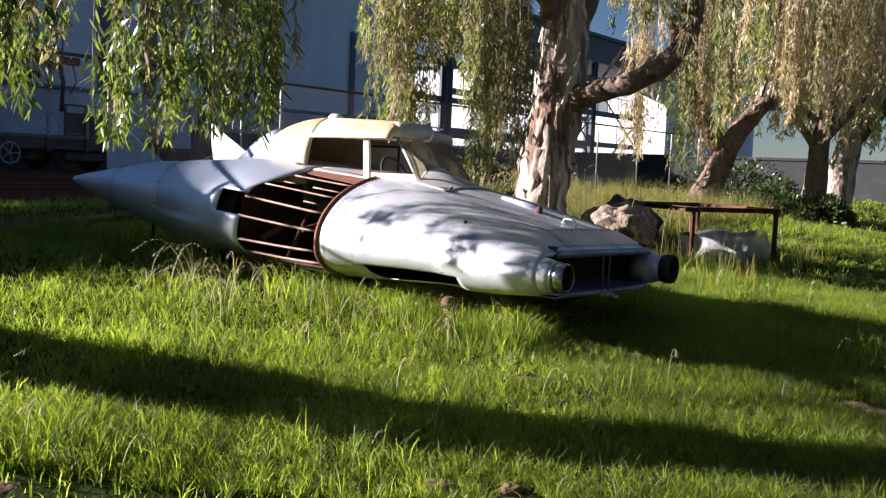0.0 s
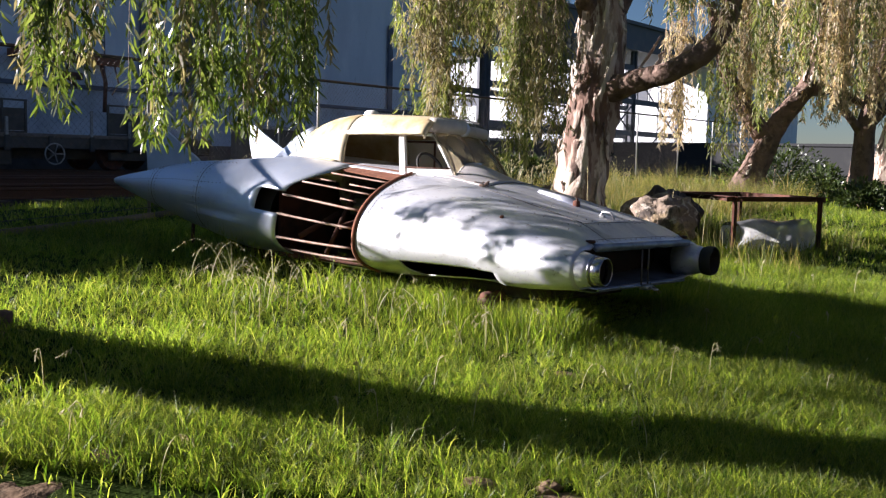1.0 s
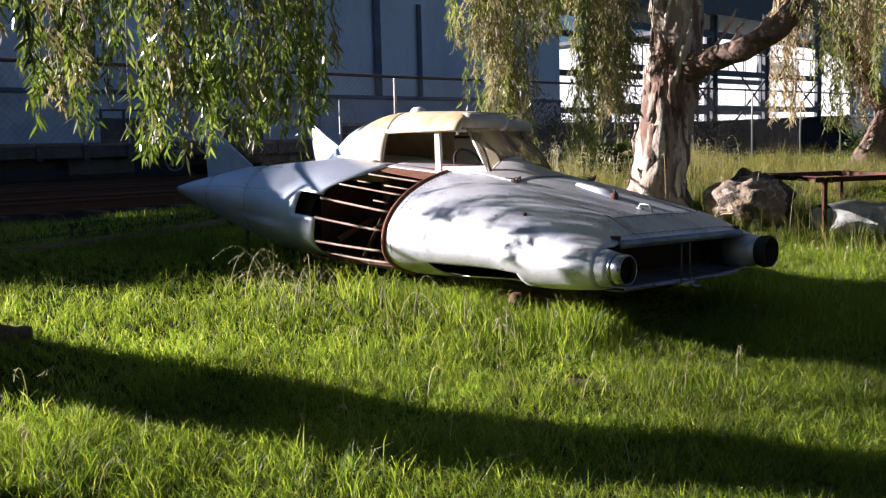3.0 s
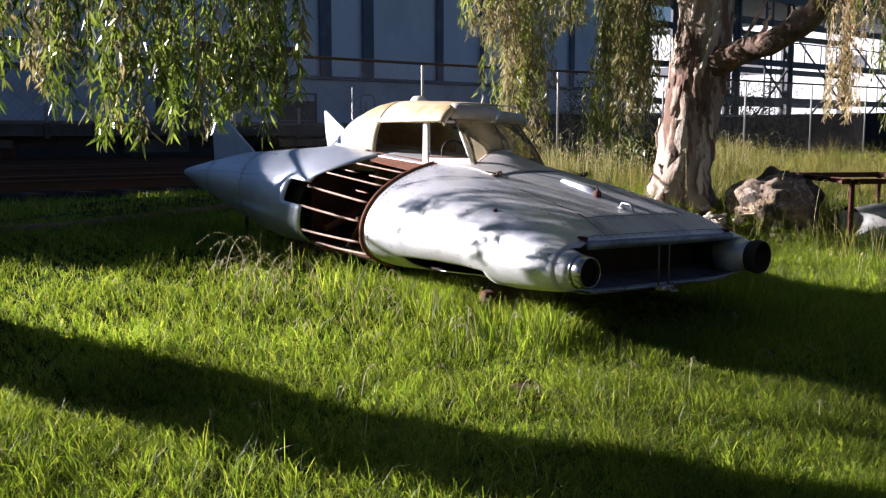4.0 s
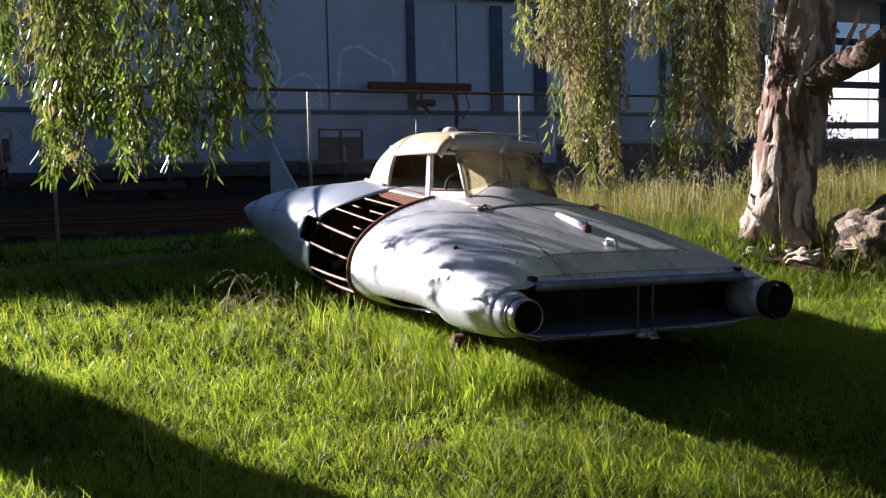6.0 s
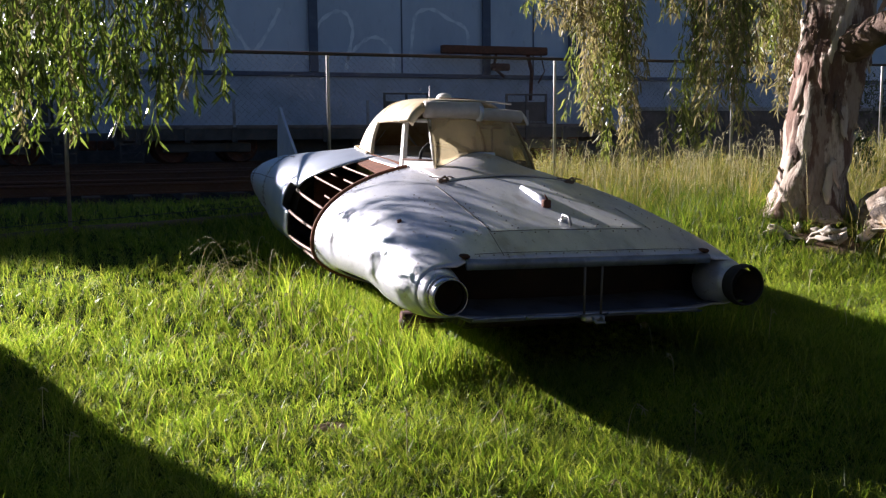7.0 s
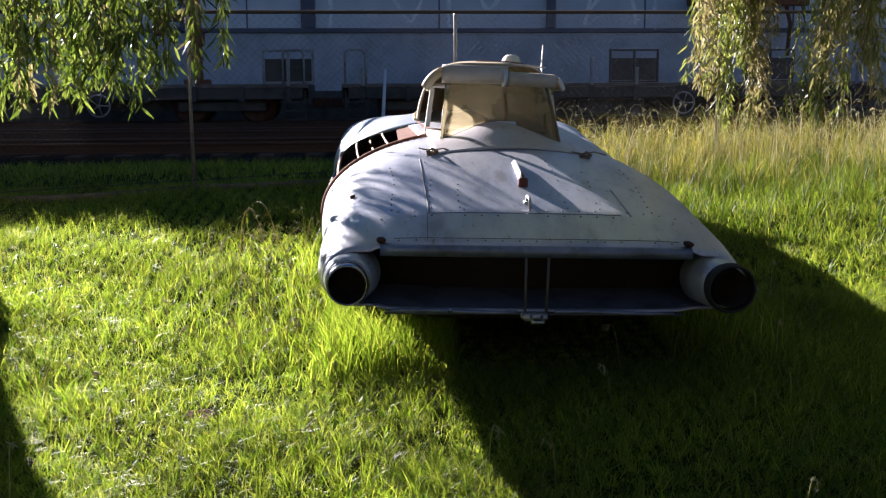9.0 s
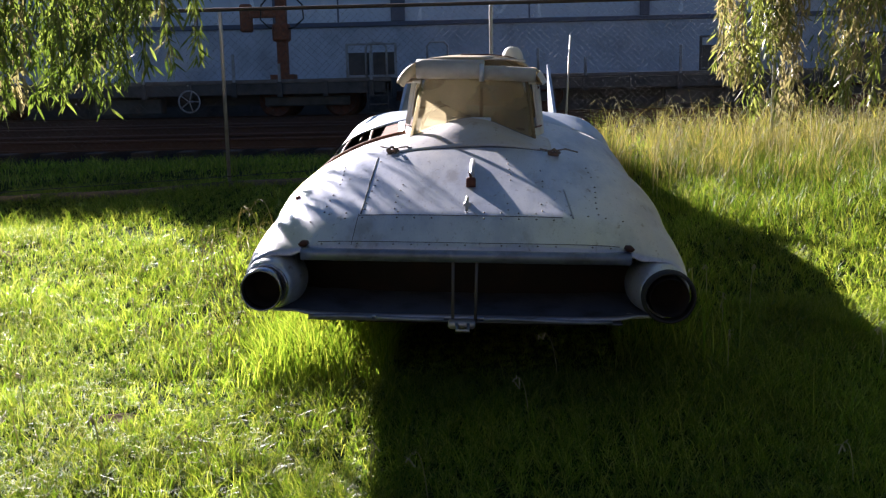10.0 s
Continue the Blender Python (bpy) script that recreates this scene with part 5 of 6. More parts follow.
def trunk_mesh(path, radii, sides=26, rough=0.10, seed=3, flare=0.0):
    """A trunk with ridges and hollows."""
    rng = random.Random(seed)
    ph = [rng.uniform(0, 6.28) for _ in range(6)]
    pts = [Vector(p) for p in path]
    fine, rad = [], []
    for i in range(len(pts) - 1):
        for k in range(8):
            t = k / 8
            fine.append(pts[i].lerp(pts[i + 1], t))
            rad.append(radii[i] + (radii[i + 1] - radii[i]) * t)
    fine.append(pts[-1])
    rad.append(radii[-1])
    for _ in range(3):
        fine = [fine[0]] + [(fine[i - 1] + 2 * fine[i] + fine[i + 1]) / 4 for i in range(1, len(fine) - 1)] + [fine[-1]]
    rings, side = [], None
    for i, p in enumerate(fine):
        way = (fine[min(i + 1, len(fine) - 1)] - fine[max(i - 1, 0)]).normalized()
        if side is None:
            side = (Vector((1, 0, 0)) - way * way.x).normalized()
        side = (side - way * side.dot(way)).normalized()
        up = way.cross(side)
        ring = []
        for j in range(sides):
            a = 2 * math.pi * j / sides
            f = 1 + rough * (0.5 * math.sin(3 * a + ph[0] + i * 0.10) + 0.35 * math.sin(5 * a + ph[1] - i * 0.13) + 0.3 * math.sin(8 * a + ph[2] + i * 0.31))
            f += rough * 0.9 * noise.noise(Vector((math.cos(a) * 2.2, math.sin(a) * 2.2, i * 0.35 + seed * 7)))
            if flare:
                f += flare * math.exp(-i * 0.45) * (0.6 + 0.5 * math.sin(4 * a + ph[3]))
            ring.append(p + (side * math.cos(a) + up * math.sin(a)) * rad[i] * f)
        rings.append(ring)
    return loft(rings, True, (True, True)), fine, rad


def bark_flaps(tree, fine, rad, count, seed, i0=2, mats=(BARK_PALE, BARK, BARK_DARK)):
    """Sheets of bark that peel away from the trunk."""
    rng = random.Random(seed)
    for _ in range(count):
        i = rng.randrange(i0, len(fine) - 4)
        a = rng.uniform(0, 2 * math.pi)
        h, wd = rng.uniform(0.12, 0.5), rng.uniform(0.025, 0.11)
        rows = []
        tilt = rng.uniform(-0.25, 0.25)
        open_top = rng.random() < 0.6
        m = 6
        for u in range(m + 1):
            t = u / m
            z = h * t
            k = min(len(fine) - 2, i + int(t * h / max(0.02, (fine[i + 1] - fine[i]).length)))
            c, r = fine[k], rad[k]
            lift = 0.004 + 0.04 * ((t if open_top else 1 - t) ** 2.6) * rng.uniform(0.5, 1.3)
            ring = []
            for v in range(5):
                aa = a + tilt * t + (v - 2) / 4 * wd / r * (1.0 - 1.3 * abs(t - 0.5) ** 1.5 + 0.22 * math.sin(v * 2.3 + u * 1.9 + a))
                rr = r * 1.035 + lift * (0.6 + 0.4 * math.cos((v - 2) * 0.9))
                ring.append((c.x + rr * math.cos(aa), c.y + rr * math.sin(aa), fine[i].z + z + 0.02 * math.sin(v * 3 + a * 5) * (1 if u in (0, m) else 0)))
            rows.append(ring)
        ob = part("bark_flap", loft(rows, False), mats[rng.choice((0, 0, 0, 1, 1, 2))], tree)
        md = ob.modifiers.new("thickness", "SOLIDIFY")
        md.thickness = 0.004


def local(tree_at, bm_or_mesh):
    bm_or_mesh.transform(Matrix.Translation((-tree_at[0], -tree_at[1], -tree_at[2])))
    return bm_or_mesh


def sky_dimming_crown(rng, boxes):
    """Leaf arrays for an unseen upper crown over the hanging curtains, added to dim skylight."""
    P = []
    for (c, r, n) in boxes:
        for _ in range(n):
            q = rng.normal(size=3)
            q = q / np.linalg.norm(q) * rng.uniform(0.3, 1.0) ** 0.5 * np.array(r) + np.array(c)
            P.append(q + rng.normal(0, 0.16, (26, 3)))
    P = np.concatenate(P)
    m = len(P)
    D = np.stack([rng.normal(0, 0.6, m), rng.normal(0, 0.6, m), -rng.uniform(0.2, 1.0, m)], 1)
    return P, D, rng.uniform(0.14, 0.24, m), rng.uniform(0.03, 0.045, m)


def build_tree(at, label, group, trunk, limbs, clumps, seed, flaps=0, leafmat=GUM, drymat=GUM_DRY, trunk_mat=BARK, limb_mat=BARK_DARK, flare=0.5, sides=26, twig_r=0.004, dry=0.3, high=()):
    z = float(ground_z(at[0], at[1])) - 0.05
    base = (at[0], at[1], z)
    tree = thing("tree", label, "tree", group, pose(*base))
    bm, fine, rad = trunk_mesh([(p[0], p[1], z if i == 0 else p[2]) for i, p in enumerate(trunk[0])], trunk[1], sides, 0.17, seed, flare)
    part("trunk", local(base, bm), trunk_mat, tree, "thick trunk with ragged peeling bark")
    if flaps:
        o = Vector(base)
        bark_flaps(tree, [p - o for p in fine], rad, flaps, seed + 5)
    for path, radii in limbs:
        bm, f2, r2 = trunk_mesh(path, radii, 16, 0.16, seed + len(path), 0)
        part("limb", local(base, bm), limb_mat, tree, "bare crooked limb")
        if flaps > 50:
            bark_flaps(tree, [p - Vector(base) for p in f2], r2, 8, seed + len(path) + 9)
    rng = np.random.default_rng(seed)
    for is_dry in (False, True):
        P, D, L, W, lines = [], [], [], [], []
        for (c, spread, zt, zl, count, per, leaf, wid) in clumps:
            m = int(count * (dry if is_dry else 1 - dry))
            if m < 1:
                continue
            p, d, le, w, li = strands(rng, c, spread, zt, zl, m, per, leaf, wid)
            P.append(p), D.append(d), L.append(le), W.append(w)
            lines += li
        # added leaves out of view overhead, only to cut the sky's light
        if high and not is_dry:
            p, d, le, w = sky_dimming_crown(rng, high)
            P.append(p), D.append(d), L.append(le), W.append(w)
        if not P:
            continue
        P, D, L, W = (np.concatenate(a) for a in (P, D, L, W))
        ob = part("crown", local(base, leaf_mesh("leaves", P, D, L, W, rng)), drymat if is_dry else leafmat, tree, "drooping dry brown-tinged leaves" if is_dry else "drooping lance-shaped green leaves", False)
        tagged(ob, kind="stuff")
        tw = part("twig", local(base, twig_mesh(lines, twig_r)), TWIG, tree)
        tagged(tw, kind="stuff")
    return tree


N = (0.075, 0.14)
build_tree((3.92, 3.1), "old paperbark tree with pale ragged bark and hanging foliage", "weeping trees by the fence",
           ([(3.95, 3.05, 0), (3.96, 3.03, 1.1), (4.03, 2.98, 1.8), (4.12, 2.92, 2.3), (4.16, 2.90, 3.2), (4.0, 3.05, 4.6), (3.7, 3.4, 6.2)], [0.36, 0.305, 0.29, 0.295, 0.26, 0.21, 0.13]),
           [([(4.12, 2.85, 2.24), (4.0, 2.40, 2.36), (3.86, 1.85, 2.45), (3.76, 1.45, 2.60), (3.72, 1.25, 2.77), (3.69, 1.11, 3.02), (3.67, 1.04, 3.5), (3.60, 0.95, 4.4)], [0.17, 0.135, 0.115, 0.115, 0.105, 0.10, 0.085, 0.06]),
            ([(4.12, 2.92, 2.9), (4.35, 2.75, 3.5), (4.55, 2.6, 4.6), (4.6, 2.5, 6)], [0.2, 0.17, 0.14, 0.09]),
            ([(4.0, 3.0, 3.4), (3.2, 3.3, 4.0), (2.4, 3.6, 4.2), (1.6, 3.7, 4.0)], [0.14, 0.09, 0.06, 0.03]),
            ([(4.0, 3.0, 3.2), (3.3, 2.8, 3.8), (2.75, 2.8, 3.9), (2.3, 2.7, 3.8)], [0.12, 0.08, 0.05, 0.03])],
           [((2.22, 3.8), (0.30, 0.36), 4.1, 1.25, 60, 46, N, 0.015), ((1.75, 3.7), (0.32, 0.35), 4.1, 2.35, 34, 44, N, 0.015), ((2.72, 2.85), (0.26, 0.32), 3.9, 1.25, 50, 46, N, 0.015),
            ((3.1, 4.2), (0.5, 0.5), 4.4, 2.6, 40, 44, N, 0.015), ((4.7, 4.3), (0.5, 0.45), 4.4, 1.5, 60, 42, N, 0.016), ((3.6, 0.8), (0.3, 0.35), 4.2, 2.25, 18, 44, N, 0.015), ((5.0, 2.6), (0.8, 0.8), 5.5, 3.2, 60, 40, N, 0.016),
            ((3.3, 3.6), (0.45, 0.4), 4.4, 3.0, 30, 40, N, 0.016)],
           seed=11, flaps=120, dry=0.5, leafmat=GUM_MID, high=[((3.8, 2.8, 6.6), (3.4, 3.2, 1.7), 420), ((2.2, 0.5, 6.2), (2.2, 1.8, 1.2), 160)])

M = (0.075, 0.135)
build_tree((-4.45, 3.45), "weeping tree with long curtains of green leaves", "weeping trees by the fence",
           ([(-4.45, 3.45, 0), (-4.52, 3.45, 0.9), (-4.84, 3.44, 1.5), (-4.90, 3.42, 2.2), (-4.85, 3.4, 3.6), (-4.7, 3.4, 5.0), (-4.5, 3.4, 7)], [0.46, 0.43, 0.35, 0.31, 0.28, 0.22, 0.12]),
           [([(-4.75, 3.4, 3.0), (-3.7, 2.9, 3.8), (-2.7, 2.2, 4.15), (-1.9, 1.8, 4.0)], [0.20, 0.13, 0.08, 0.03]),
            ([(-4.75, 3.4, 3.4), (-3.4, 3.4, 4.3), (-2.3, 3.2, 4.5), (-1.6, 3.0, 4.3)], [0.18, 0.11, 0.06, 0.03])],
           [((-2.02, 1.72), (0.22, 0.28), 3.9, 1.40, 24, 44, M, 0.017), ((-2.32, 1.75), (0.26, 0.32), 4.0, 1.46, 24, 44, M, 0.017), ((-2.82, 1.72), (0.28, 0.36), 4.0, 1.36, 22, 44, M, 0.017),
            ((-3.35, 2.1), (0.30, 0.4), 4.1, 1.62, 14, 44, M, 0.017), ((-2.6, 2.7), (0.4, 0.4), 4.2, 2.0, 12, 42, M, 0.017), ((-2.62, 3.15), (0.32, 0.42), 4.2, 1.62, 32, 44, M, 0.017), ((-2.9, 4.3), (0.45, 0.45), 4.4, 2.1, 22, 42, M, 0.017),
            ((-3.5, 3.4), (0.7, 0.6), 4.4, 2.8, 16, 34, M, 0.02), ((-4.4, 3.6), (1.0, 1.0), 5.6, 3.6, 60, 32, M, 0.022)],
           seed=23, flaps=10, dry=0.2, flare=0.12, high=[((-4.2, 3.0, 7.2), (2.6, 2.6, 1.7), 320), ((-2.6, 0.8, 6.4), (2.0, 1.8, 1.2), 160)])

F = (0.10, 0.19)
build_tree((13.3, 4), "leaning paperbark tree with brown hanging foliage", "weeping trees by the fence",
           ([(12.95, 4.45, 0), (13.1, 4.25, 1.4), (13.45, 3.95, 2.3), (13.95, 3.55, 3.0), (14.15, 3.35, 4.0), (13.85, 3.55, 6.0)], [0.34, 0.25, 0.20, 0.16, 0.12, 0.07]),
           [([(13.75, 3.75, 2.9), (14.35, 3.05, 3.0), (14.85, 2.55, 2.6)], [0.11, 0.085, 0.06]), ([(13.25, 4.15, 2.0), (12.65, 4.75, 3.2), (12.15, 4.95, 4.6)], [0.2, 0.14, 0.07])],
           [((12.35, 5.15), (0.8, 0.9), 6.8, 1.35, 54, 20, F, 0.026), ((12.55, 3.85), (0.8, 0.7), 6.8, 1.4, 54, 20, F, 0.026), ((13.35, 2.55), (1.0, 0.6), 6.8, 1.9, 52, 20, F, 0.026),
            ((11.55, 2.75), (0.7, 0.6), 6.5, 2.9, 44, 20, F, 0.028), ((13.95, 4.95), (1.0, 1.0), 7.0, 2.2, 56, 18, F, 0.03)],
           seed=37, leafmat=GUM_MID, drymat=GUM_FAR, flaps=14, dry=0.6, trunk_mat=BARK_DARK, twig_r=0.007)
build_tree((14.8, 2.2), "stout dark-trunked tree with hanging brown foliage", "weeping trees by the fence",
           ([(14.5, 2.6, 0), (14.5, 2.55, 1.2), (14.4, 2.5, 2.2), (14.7, 2.3, 3.6), (14.9, 2.1, 6)], [0.30, 0.22, 0.18, 0.13, 0.07]),
           [([(14.45, 2.5, 2.0), (13.9, 2.9, 2.7), (13.5, 3.2, 3.2)], [0.09, 0.07, 0.04]), ([(14.5, 2.5, 2.2), (14.9, 1.8, 3.2), (15.1, 1.4, 4.4)], [0.10, 0.08, 0.05])],
           [((14.3, 2.2), (0.9, 0.8), 7, 2.1, 36, 20, F, 0.026), ((14.9, 1), (0.9, 0.8), 7, 1.7, 36, 20, F, 0.026), ((13.5, 1.6), (0.8, 0.6), 7, 2.9, 30, 20, F, 0.026)],
           seed=41, leafmat=GUM_MID, drymat=GUM_FAR, flaps=6, dry=0.7, trunk_mat=BARK_DARK, twig_r=0.007)
build_tree((22.0, 4.0), "distant pale-trunked tree with thin foliage", "weeping trees by the fence",
           ([(22, 4.0, 0), (22.1, 3.8, 2), (22.3, 3.6, 4), (22.2, 3.5, 8)], [0.42, 0.34, 0.28, 0.12]),
           [([(22.1, 3.8, 2.2), (22.6, 3.0, 3.4), (22.9, 2.6, 5)], [0.16, 0.12, 0.07])],
           [((21.5, 4.2), (2.0, 1.4), 8.5, 2.6, 150, 14, (0.14, 0.24), 0.04), ((22.5, 2.2), (1.6, 1.2), 8.5, 2.2, 130, 14, (0.14, 0.24), 0.04), ((20.5, 6.2), (1.6, 1.4), 8.5, 2.4, 110, 14, (0.14, 0.24), 0.04)],
           seed=53, leafmat=GUM_MID, drymat=GUM_FAR, flaps=0, dry=0.55, trunk_mat=BARK, twig_r=0.009, flare=0.15)


# ---------------------------------------------------------------- bushes along the far fence
def build_bush(at, r, h, seed, label, m=HEDGE, count=2600):
    z = float(ground_z(*at))
    rng = np.random.default_rng(seed)
    b = thing("bush", label, "bush", "bushes along the fence", pose(at[0], at[1], z))
    u = rng.normal(size=(count, 3))
    u /= np.linalg.norm(u, axis=1, keepdims=True)
    u[:, 2] = np.abs(u[:, 2])
    rr = rng.uniform(0.45, 1.0, (count, 1)) ** 0.5
    lump = 1 + 0.3 * np.sin(u[:, :1] * 5 + seed) * np.sin(u[:, 1:2] * 4 + 2 * seed)
    p = u * rr * lump * np.array([r, r, h])
    d = u + rng.normal(0, 0.6, (count, 3))
    ob = part("foliage", leaf_mesh("leaves", p, d, rng.uniform(0.08, 0.16, count), rng.uniform(0.03, 0.05, count), rng), m, b, smooth=False)
    tagged(ob, kind="stuff")
    part("stem", joined(*[rod([(0, 0, -0.03), (r * 0.5 * math.cos(a), r * 0.5 * math.sin(a), h * 0.6)], [0.03, 0.01], 6) for a in (0.3, 1.7, 3.0, 4.4, 5.6)]), TWIG, b)


build_bush((13.75, 2.25), 0.65, 0.5, 63, "low dark bush at a tree's foot")
build_bush((15.2, 3.6), 0.8, 0.6, 64, "low bush at a tree's foot")
build_bush((17.0, 5.2), 1.2, 1.0, 65, "dark green bush against the fence")
build_bush((6.6, 5.6), 0.5, 0.6, 66, "small bush in tall grass")
build_bush((20.0, 18.2), 2.2, 2.6, 67, "dark tree-like bush beyond the tracks", count=4200)
build_bush((27.0, 18.0), 2.4, 3.2, 68, "dark tree-like bush beyond the tracks", count=4200)


# ---------------------------------------------------------------- boulder, table, loose things
def build_rock(at, size, seed, label, m=ROCK, sub=4, sink=0.12):
    bm = bmesh.new()
    bmesh.ops.create_icosphere(bm, subdivisions=sub, radius=1.0)
    off = Vector((seed * 3.1, seed * 1.7, seed))
    for v in bm.verts:
        p = v.co.normalized()
        f = 1 + 0.28 * noise.noise(p * 1.1 + off) + 0.20 * noise.noise(p * 2.6 + off) + 0.09 * noise.noise(p * 6 + off) + 0.04 * noise.noise(p * 15 + off)
        cell = noise.voronoi(p * 1.7 + off)[0]
        f -= 0.24 * (cell[1] - cell[0])
        v.co = Vector((p.x * size[0], p.y * size[1], p.z * size[2])) * f
    low = min(v.co.z for v in bm.verts)
    for v in bm.verts:
        v.co.z -= low + sink
    ob = part("rock", bm, m)
    ob.matrix_world = pose(at[0], at[1], float(ground_z(*at)), 0, 0, seed * 40)
    return tagged(ob, label, "rock")


build_rock((4.3, 2.1), (0.44, 0.40, 0.34), 3, "large weathered boulder with ochre and dark patches")
build_rock((4.72, 2.18), (0.42, 0.36, 0.31), 5, "dark brown boulder leaning behind a paler one", ROCK_DARK)
build_rock((-4.14, 0.47), (0.10, 0.07, 0.035), 7, "small pale stone in the grass", DIRT, 3, 0.02)
build_rock((-3.18, -0.68), (0.09, 0.06, 0.03), 8, "small brown stone in the grass", DIRT, 3, 0.02)
build_rock((-2.98, -0.9), (0.07, 0.05, 0.03), 9, "small brown stone in the grass", DIRT, 3, 0.02)


def build_broken_wood():
    rng = random.Random(5)
    at = (3.62, 2.45)
    z = float(ground_z(*at))
    w = thing("bark_heap", "heap of pale fallen bark at the tree's foot", "bark", at=pose(at[0], at[1], z))
    for _ in range(12):
        L, wd = rng.uniform(0.12, 0.4), rng.uniform(0.04, 0.12)
        c = Vector((rng.uniform(-0.3, 0.35), rng.uniform(-0.3, 0.25), rng.uniform(0.02, 0.10)))
        rows = []
        for u in range(5):
            t = u / 4 - 0.5
            rows.append([(t * L, (v - 1.5) * wd / 3, 0.03 * math.sin(u * 1.3) + 0.02 * math.cos(v * 1.6)) for v in range(4)])
        bm = loft(rows, False)
        bm.transform(Matrix.Translation(c) @ Euler((rng.uniform(-0.5, 0.5), rng.uniform(-0.5, 0.5), rng.uniform(0, 6.28))).to_matrix().to_4x4())
        ob = part("bark_piece", bm, BARK_PALE, w)
        ob.modifiers.new("thickness", "SOLIDIFY").thickness = 0.012


build_broken_wood()


def build_dirt(cx, cy, size, label, lift=0.045):
    """Bare trodden soil between the grass."""
    verts, faces = [], []
    for i in range(10):
        for j in range(36):
            a = 2 * math.pi * j / 36
            r = (i / 9) * size * (1.0 + 0.17 * math.sin(3 * a + cx) + 0.10 * math.sin(7 * a + 1))
            x, y = cx + r * math.cos(a), cy + r * math.sin(a)
            verts.append((x, y, float(ground_z(x, y)) + lift - (lift + 0.005) * (i / 9) ** 3 + 0.02 * noise.noise(Vector((x * 6, y * 6, 3)))))
    for i in range(9):
        for j in range(36):
            faces.append((i * 36 + j, i * 36 + (j + 1) % 36, (i + 1) * 36 + (j + 1) % 36, (i + 1) * 36 + j))
    tagged(part("dirt_patch", mesh_from("dirt", verts, faces), DIRT), label, "soil", kind="structure")


# x, y, radius of the bare places
BARE = [(-4.15, 2.8, 0.72), (-3.05, -1.0, 0.15), (-4.6, 0.40, 0.18), (-0.35, -1.72, 0.22), (-1.5, -0.1, 0.10), (3.55, 2.35, 0.35)]
build_dirt(*BARE[0], "bare brown soil mound round the tree's foot")
for spot in BARE[1:]:
    build_dirt(*spot, "small patch of bare brown soil in the lawn", 0.008)


def build_log():
    z0, z1 = float(ground_z(-4.0, 2.75)) + 0.06, float(ground_z(-3.45, 2.5)) + 0.055
    bm, _, _ = trunk_mesh([(-4.0, 2.75, z0), (-3.8, 2.66, z0 + 0.02), (-3.6, 2.58, z1 + 0.01), (-3.45, 2.5, z1)], [0.06, 0.07, 0.065, 0.05], 14, 0.2, 19)
    tagged(part("log", bm, BARK_DARK), "short weathered brown log lying on bare soil", "log")


build_log()


def build_table():
    corners = [(4.30, 1.20), (5.35, 0.58), (6.15, 1.85), (5.12, 2.45)]
    zt = 1.06
    c = (5.2, 1.5, float(ground_z(5.2, 1.5)))
    t = thing("table_frame", "rusty angle-iron table frame standing in grass", "table frame", at=pose(*c))
    for i, (x, y) in enumerate(corners):
        zg = float(ground_z(x, y)) - 0.03
        part("leg", local(c, joined(box(x - 0.028, x + 0.028, y - 0.005, y + 0.005, zg, zt), box(x - 0.005, x + 0.005, y - 0.028, y + 0.028, zg, zt))), RUST_DARK, t, smooth=False)
        x2, y2 = corners[(i + 1) % 4]
        a, b = Vector((x, y, zt)), Vector((x2, y2, zt))
        way = (b - a).normalized()
        m = Matrix.Translation((a + b) / 2) @ way.to_track_quat("X", "Z").to_matrix().to_4x4()
        bm = joined(box(-(b - a).length / 2 - 0.1, (b - a).length / 2 + 0.1, -0.03, 0.03, 0.0, 0.008), box(-(b - a).length / 2 - 0.1, (b - a).length / 2 + 0.1, 0.022, 0.03, -0.05, 0.0))
        bm.transform(m)
        part("rail", local(c, bm), RUST_DARK, t, smooth=False)
    # clouded plastic roll lying under the frame
    a, b = Vector((4.42, 1.30, 0)), Vector((5.35, 0.72, 0))
    mid = (a + b) / 2
    zg = float(ground_z(mid.x, mid.y))
    r = thing("plastic_sheet_roll", "rumpled clear plastic sheet rolled up under the table frame", "plastic sheet", at=pose(mid.x, mid.y, zg, 0, 0, math.degrees(math.atan2(b.y - a.y, b.x - a.x))))
    rings = []
    rng = random.Random(9)
    for i in range(25):
        x = -0.52 + 1.04 * i / 24
        ring = []
        for j in range(28):
            an = 2 * math.pi * j / 28
            rad = 0.185 * (1 + 0.10 * math.sin(3 * an + i * 0.4) + 0.06 * noise.noise(Vector((i * 0.6, math.cos(an) * 2, math.sin(an) * 2))))
            ring.append((x, rad * math.cos(an), 0.18 + rad * math.sin(an)))
        rings.append(ring)
    part("sheet", loft(rings), PLASTIC, r)


build_table()


